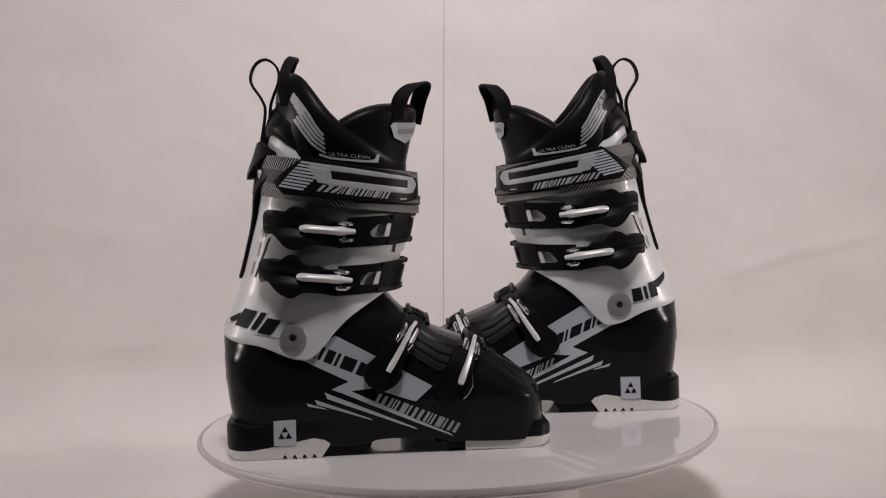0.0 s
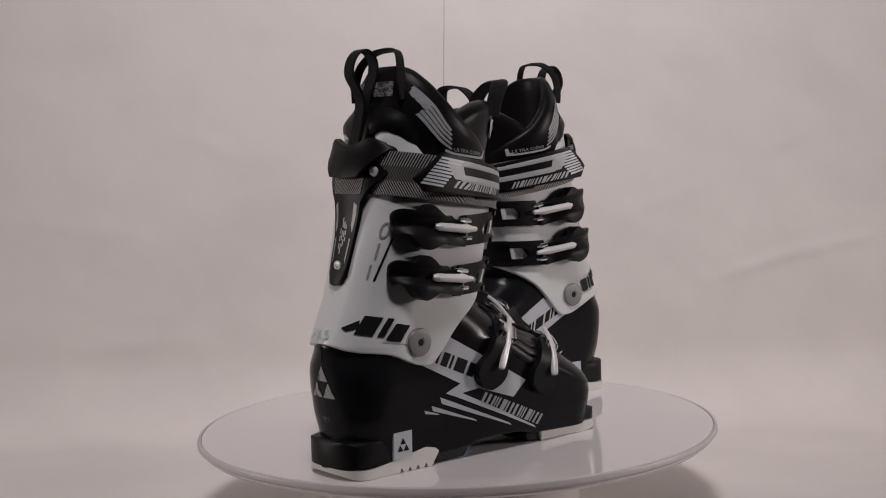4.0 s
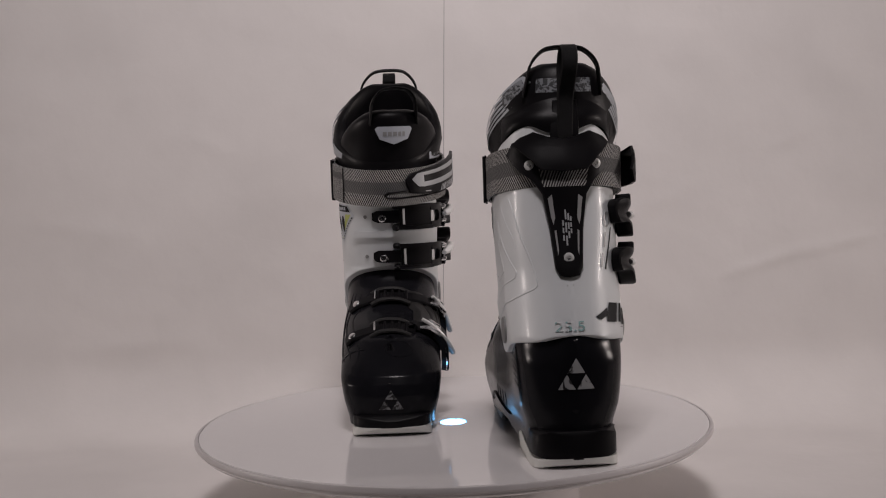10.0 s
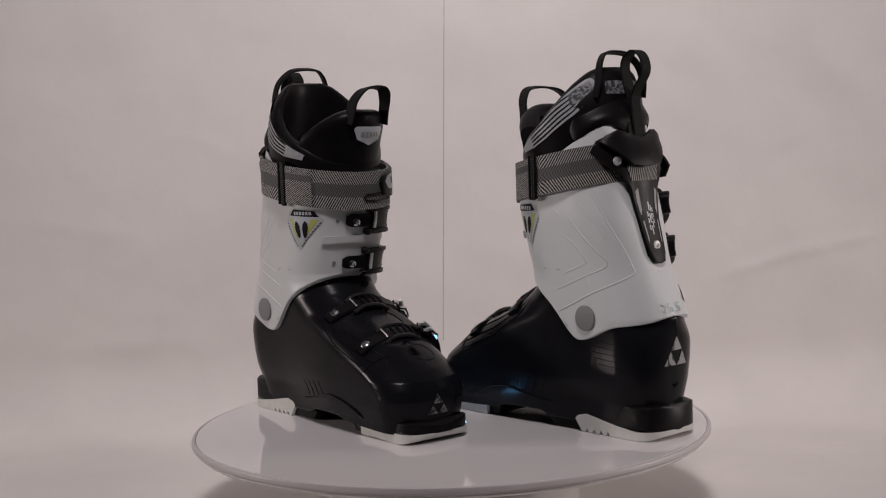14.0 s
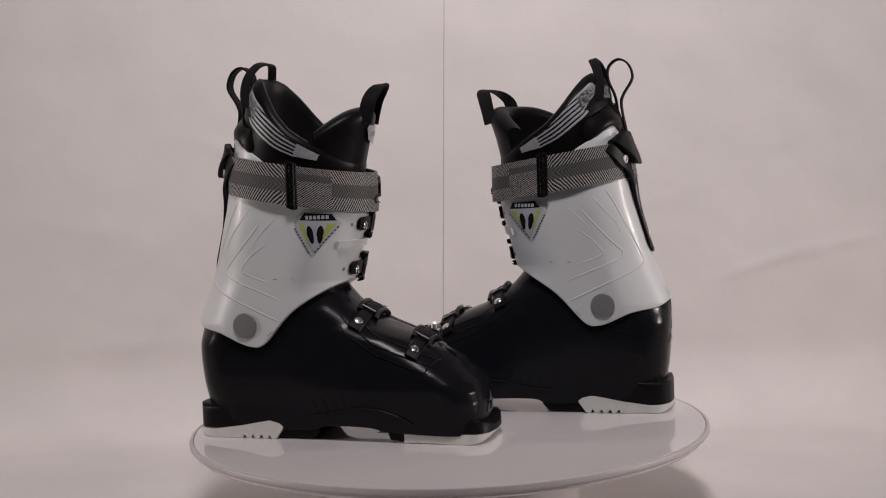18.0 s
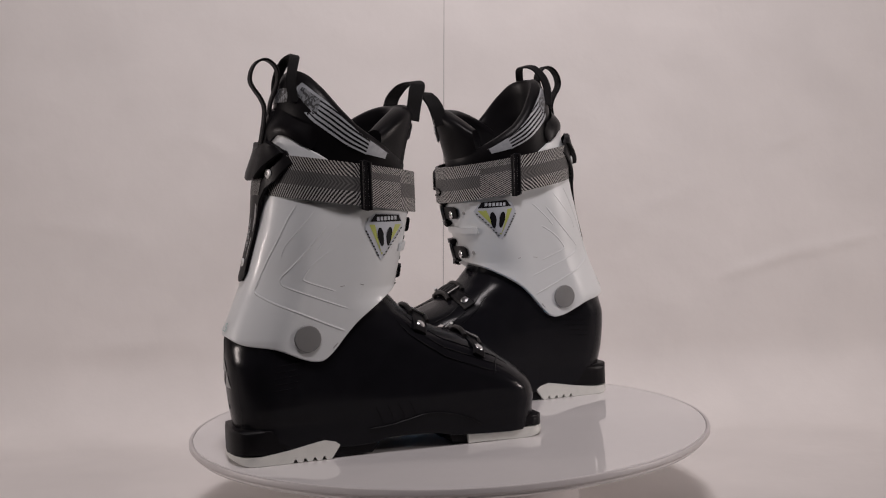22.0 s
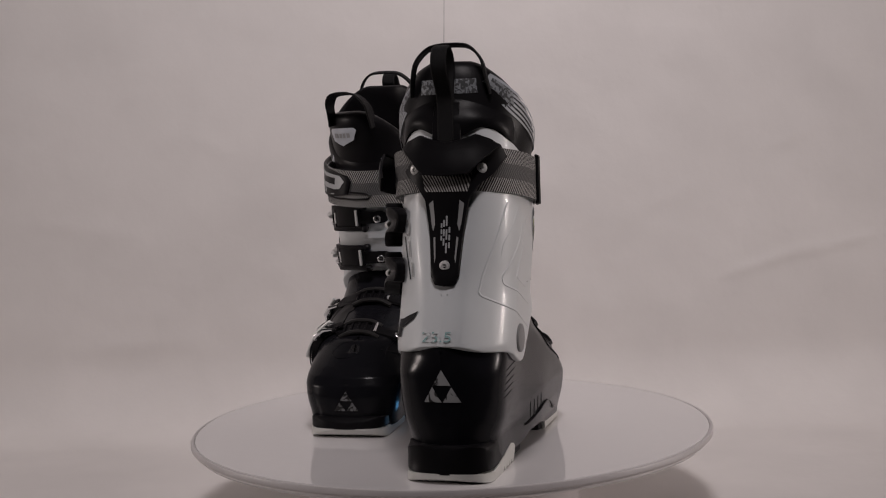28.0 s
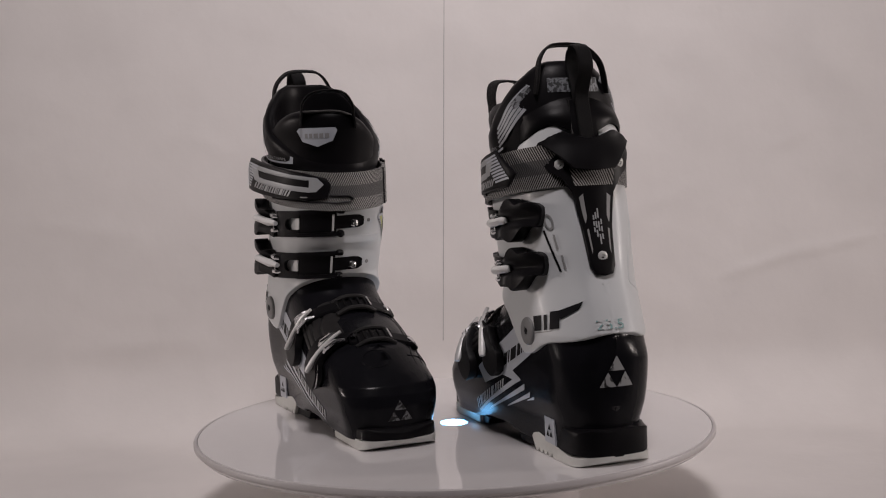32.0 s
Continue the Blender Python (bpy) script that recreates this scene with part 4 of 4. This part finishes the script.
    spine = add("spine_plate", slab(spine_at, plate_pts, 0.5, 3.4, 8), BLACK_SATIN, boot, "black plastic spine plate with three screws")
    for y, z in ((0, 172), (-26, 248.5), (26, 248.5)):
        c = spine_at(y, z, 3.2)
        stud(c, spine_at(y, z, 8) - c, 4.3, 1.0, "screw", ALU, spine, "pale metal screw")
    for s in (-1, 1):
        add("spine_inlay", print_poly(lambda y, z: spine_at(y, z, 3.7), [(s * 14.5, 221), (s * 11.0, 224), (s * 9.2, 205), (s * 10.8, 199), (s * 12.4, 205)], 4), DECAL_FAINT, spine)
        add("spine_inlay", print_poly(lambda y, z: spine_at(y, z, 3.7), [(s * 10.4, 194), (s * 8.8, 195), (s * 7.8, 178), (s * 8.8, 174)], 4), DECAL_FAINT, spine)
    for i, (y, z0, z1) in enumerate(((-3.0, 186, 204), (-0.6, 182, 214), (1.6, 188, 210), (3.6, 192, 207))):
        for k in range(3):
            za, zb = z0 + (z1 - z0) * k / 3, z0 + (z1 - z0) * (k + 0.75) / 3
            add("small_print", print_poly(lambda y2, z2: spine_at(y2, z2, 3.7), [(y - 0.7, za), (y + 0.7, za), (y + 0.7, zb), (y - 0.7, zb)], 2), DECAL_GREY, spine)
    add("strap_window", patch(lambda y, v, off: spine_at(y * (0.86 + 0.4 * v), 230.5 + 44 * v, off), lin(-20, 20, 11), lin(0, 0.34, 3), (3.0, 3.9), uv=1.0), HATCH, spine, "herringbone webbing showing through the plate")
    # the bridge between the wings stands away from the strap
    add("spine_bridge", slab(lambda y, z, off: spine_at(y, z, off + 2.0 + 4.0 * (1 - ease(z, 246, 272))), [(-36, 266), (-31, 271.5), (-22, 276), (-12, 272), (0, 269.5), (12, 272), (22, 276), (31, 271.5), (36, 266), (26, 255), (18, 244.5), (0, 243), (-18, 244.5), (-26, 255)], -1.0, 4.6, 6), BLACK_SATIN, spine)
    # liner prints
    def collar_half(x, z):
        t = (x - cx(z)) / ax(z)
        return (by(z) + 2.2) * math.sqrt(max(0.02, 1 - t * t))

    on_liner = lambda x, z, s=1, off=0.5: place(collar_half, x, min(z, rim_x(x) - 7.5), s, off) + Vector((0, sway(z), 0))
    def liner_stripe(line, inner, w0, w1):
        pts = spline(line, 6)
        ws = lin(w0, w1, len(pts))
        rows = [[on_liner(p[0] - w * 0.8, p[1] - w * 0.6, inner), on_liner(p[0] + w * 0.8, p[1] + w * 0.6, inner)] for p, w in zip(pts, ws)]
        add("liner_stripe", loft(rows, False, False, False), LINER_PRINT, collar)

    for t in lin(0, 1, 5):
        liner_stripe([(3.7 + 5 * t, 303 + 12.5 * t), (12.7 + 7 * t, 288 + 12 * t), (23.3 + 4 * t, 273 + 14 * t), (34.7 - 1.5 * t, 264.3 + 15 * t)], 1, 1.35, 0.95)
    add("liner_patch", print_poly(lambda x, z: on_liner(x, z, 1, 0.6), [(4, 308), (9, 315), (13, 310), (19, 300.5), (15, 296), (8, 303)], 4), LINER_PRINT if side < 0 else MOTTLED, collar)
    word0 = 37 if side < 0 else 74
    wd = 1 if side < 0 else -1
    add("liner_words", lettering("ULTRA CLEAN", 5.2, lambda u, v: on_liner(word0 + wd * u * 1.02, 262.5 - 0.13 * (word0 + wd * u * 1.02 - 37) + v * 0.8, 1, 0.6)), DECAL_GREY, collar, "pale printed words")
    add("liner_bracket", loft([[on_liner(x, z, 1, 0.55), on_liner(x, z - 1.9, 1, 0.55)] for x, z in ((29, 264.5), (38, 261.3), (50, 259.5), (62, 258), (72, 257))], False, False, False), DECAL_PALE, collar)
    add("liner_bracket", print_poly(lambda x, z: on_liner(x, z, 1, 0.6), [(71, 255.4), (78, 254.8), (80, 262), (77.5, 262.3), (75.8, 257.2), (71, 257.2)], 3), DECAL_PALE, collar)
    for t in lin(0, 1, 6):
        liner_stripe([(0.8 + 7.5 * t, 316 + 8 * t), (11.3 + 9 * t, 296 + 15 * t), (21 + 15 * t, 286 + 12 * t), (38.6 + 9 * t, 272 + 16 * t), (57 + 6 * t, 262.6 + 14 * t)], -1, 1.25, 0.85)
    add("liner_patch", print_poly(lambda x, z: on_liner(x, z, -1, 0.6), [(55.6, 262.6), (75, 257.9), (79, 266.8), (61.8, 277.3)], 4), LINER_PRINT, collar)
    add("liner_patch", print_poly(lambda x, z: on_liner(x, z, -1, 0.6), [(4, 314), (9, 321), (21, 309), (17, 298), (11, 303)], 5), MOTTLED, collar)

    def behind(y, z, off=0.6):
        t = abs(y) / (by(z) + 2)
        return Vector((cx(z) - (ax(z) + 2 + off) * math.sqrt(max(0, 1 - t * t)), y + sway(z), z))

    add("liner_patch", print_poly(behind, [(-24, 309), (24, 309), (23, 321), (-23, 321)], 5), MOTTLED, collar, "mottled grey print on the collar's back")

    # black rear tab that carries the heel loop
    def tab_at(y, z, off):
        p = behind(y, z, 0)
        q = rear_place(cuff_side, y, min(z, 280), 0)
        k = ease(z, 272, 300)
        return Vector((q.x * (1 - k) + p.x * k - off, p.y, z))

    pad_low = table([0, 12, 22, 30, 38, 46], [273, 275.5, 280.5, 281.5, 278, 268.5])

    def pad_at(y, v, off):
        z = pad_low(abs(y)) + (305 - 0.008 * y * y - pad_low(abs(y))) * v
        p, q = behind(y, z, 0.5), rear_place(cuff_side, y, min(z, 282), 0.6)
        k = ease(z, 276, 304)
        bulge = off * math.sin(math.pi * min(1, 0.12 + 0.95 * v))
        return Vector((q.x * (1 - k) + p.x * k - bulge, q.y * (1 - k) + p.y * k, z))

    add("rear_pad", patch(pad_at, lin(-46, 46, 25), lin(0, 1, 9), (-4.0, 3.4)), LEATHER, collar, "black padded collar back above the cuff's edge")
    add("heel_tab", slab(tab_at, [(-12, 256), (-12, 284), (-10, 302), (0, 304), (10, 302), (12, 284), (12, 256)], -3.0, 4.5, 6), LEATHER, boot, "black padded heel tab")

    # inner side: sticker and embossed lines
    st = add("fit_sticker", print_poly(lambda x, z: in_cuff(x - 2.7, z + 0.8, 0.4), [(56, 199), (60, 208), (67, 211.5), (90, 209.5), (95, 199.5), (70, 170)], 6), DECAL_PALE, cuff, "diamond-shaped silver sticker with two dark soles on yellow-green")
    add("sticker_field", print_poly(lambda x, z: in_cuff(x - 2.7, z + 0.8, 0.6), [(60, 201.5), (92, 200), (71, 175)], 6), YELLOW, st)
    add("sticker_field", print_poly(lambda x, z: in_cuff(x - 2.7, z + 0.8, 0.7), [(65, 201.2), (85, 200.4), (74.5, 177), (70.5, 177)], 4), DECAL_PALE, st)
    add("sticker_head", print_poly(lambda x, z: in_cuff(x - 2.7, z + 0.8, 0.7), [(61, 204), (66, 210.3), (89, 208.5), (92, 202.5)], 4), DECAL_DARK, st)
    for i in range(6):
        add("small_print", print_poly(lambda x, z: in_cuff(x - 2.7, z + 0.8, 0.9), [(67 + 3.4 * i, 204.6), (69.4 + 3.4 * i, 204.5), (69.4 + 3.4 * i, 207.8), (67 + 3.4 * i, 207.9)], 2), DECAL_PALE, st)
    for c, lean_s in ((69.6, 1.0), (79.4, -1.0)):
        outline = [(c + lean_s * 0.9 + 3.0 * math.cos(q) * (1.0 if math.sin(q) > 0 else 0.8) - lean_s * 1.1 * math.sin(q), 190.5 + 8.2 * math.sin(q)) for q in lin(0, 2 * math.pi * 17 / 18, 18)]
        add("sole_print", print_poly(lambda x, z: in_cuff(x - 2.7, z + 0.8, 0.95), outline, 2), DECAL_DARK, st)
    for p, q in (((56, 198), (68.5, 173)), ((94, 198.5), (71.5, 173))):
        for t in lin(0.05, 0.9, 9):
            mid = np.array(p) + (np.array(q) - np.array(p)) * t
            end = mid + (np.array(q) - np.array(p)) * 0.05
            add("border_mark", print_poly(lambda x, z: in_cuff(x - 2.7, z + 0.8, 0.75), [mid + (-0.7, 0), mid + (0.7, 0), end + (0.7, 0), end + (-0.7, 0)], 2), DECAL_DARK, st)
    for high, line in ((1.35, [(-2, 225), (-12, 208.5), (-21, 190), (-29, 174), (-37, 155), (-39, 149.5), (-36, 145.5), (-24, 138.5), (-6, 130.5), (21, 118), (36, 111.5)]),
                       (0.8, [(14, 221), (-3, 201), (-14.5, 187.5), (-19.5, 174)]), (1.1, [(24, 208), (5, 186), (-10, 170), (-19, 161), (-19.5, 157), (-16, 153), (8, 143), (46, 128)]),
                       (0.8, [(40, 211), (21, 194), (7.5, 179)]), (0.9, [(28.7, 186), (10, 173.5), (-1, 161), (0, 157.5), (12, 152.5), (30, 146)])):
        pts = spline(line, 5)
        add("emboss_line", rod([in_cuff(p[0], p[1], -0.6 * high) for p in pts], [0.2, 0.6 * high] + [high] * (len(pts) - 4) + [0.6 * high, 0.2], 8), WHITE, cuff)
    # scuffs
    for line in ([(22, 99), (26, 103)], [(30, 151), (34, 151.5)], [(48, 152), (51, 151)]):
        add("scuff", rod([in_cuff(p[0], p[1], 0.05) for p in line], 0.35, 5), DECAL_FAINT, cuff)
    return boot


BOOTS = {}
for SIDE in (-1, 1):
    BOOTS[SIDE] = build_boot(SIDE)


# ---------------------------------------------------------------- what moves
def boot_pose(t, x, y, degrees):
    a = turn_at(t)
    return pose(x * math.cos(a) - y * math.sin(a), x * math.sin(a) + y * math.cos(a), 0, 0, 0, degrees + math.degrees(a))


def motions():
    times = [0.5 * i for i in range(65)]
    walk(TURNTABLE, [(t, pose(0, 0, 0, 0, 0, math.degrees(turn_at(t)))) for t in times])
    walk(BOOTS[-1], [(t, boot_pose(t, -0.13778, -0.09457, 4.006)) for t in times])
    walk(BOOTS[1], [(t, boot_pose(t, 0.16468, 0.05912, 180.45)) for t in times])


motions()
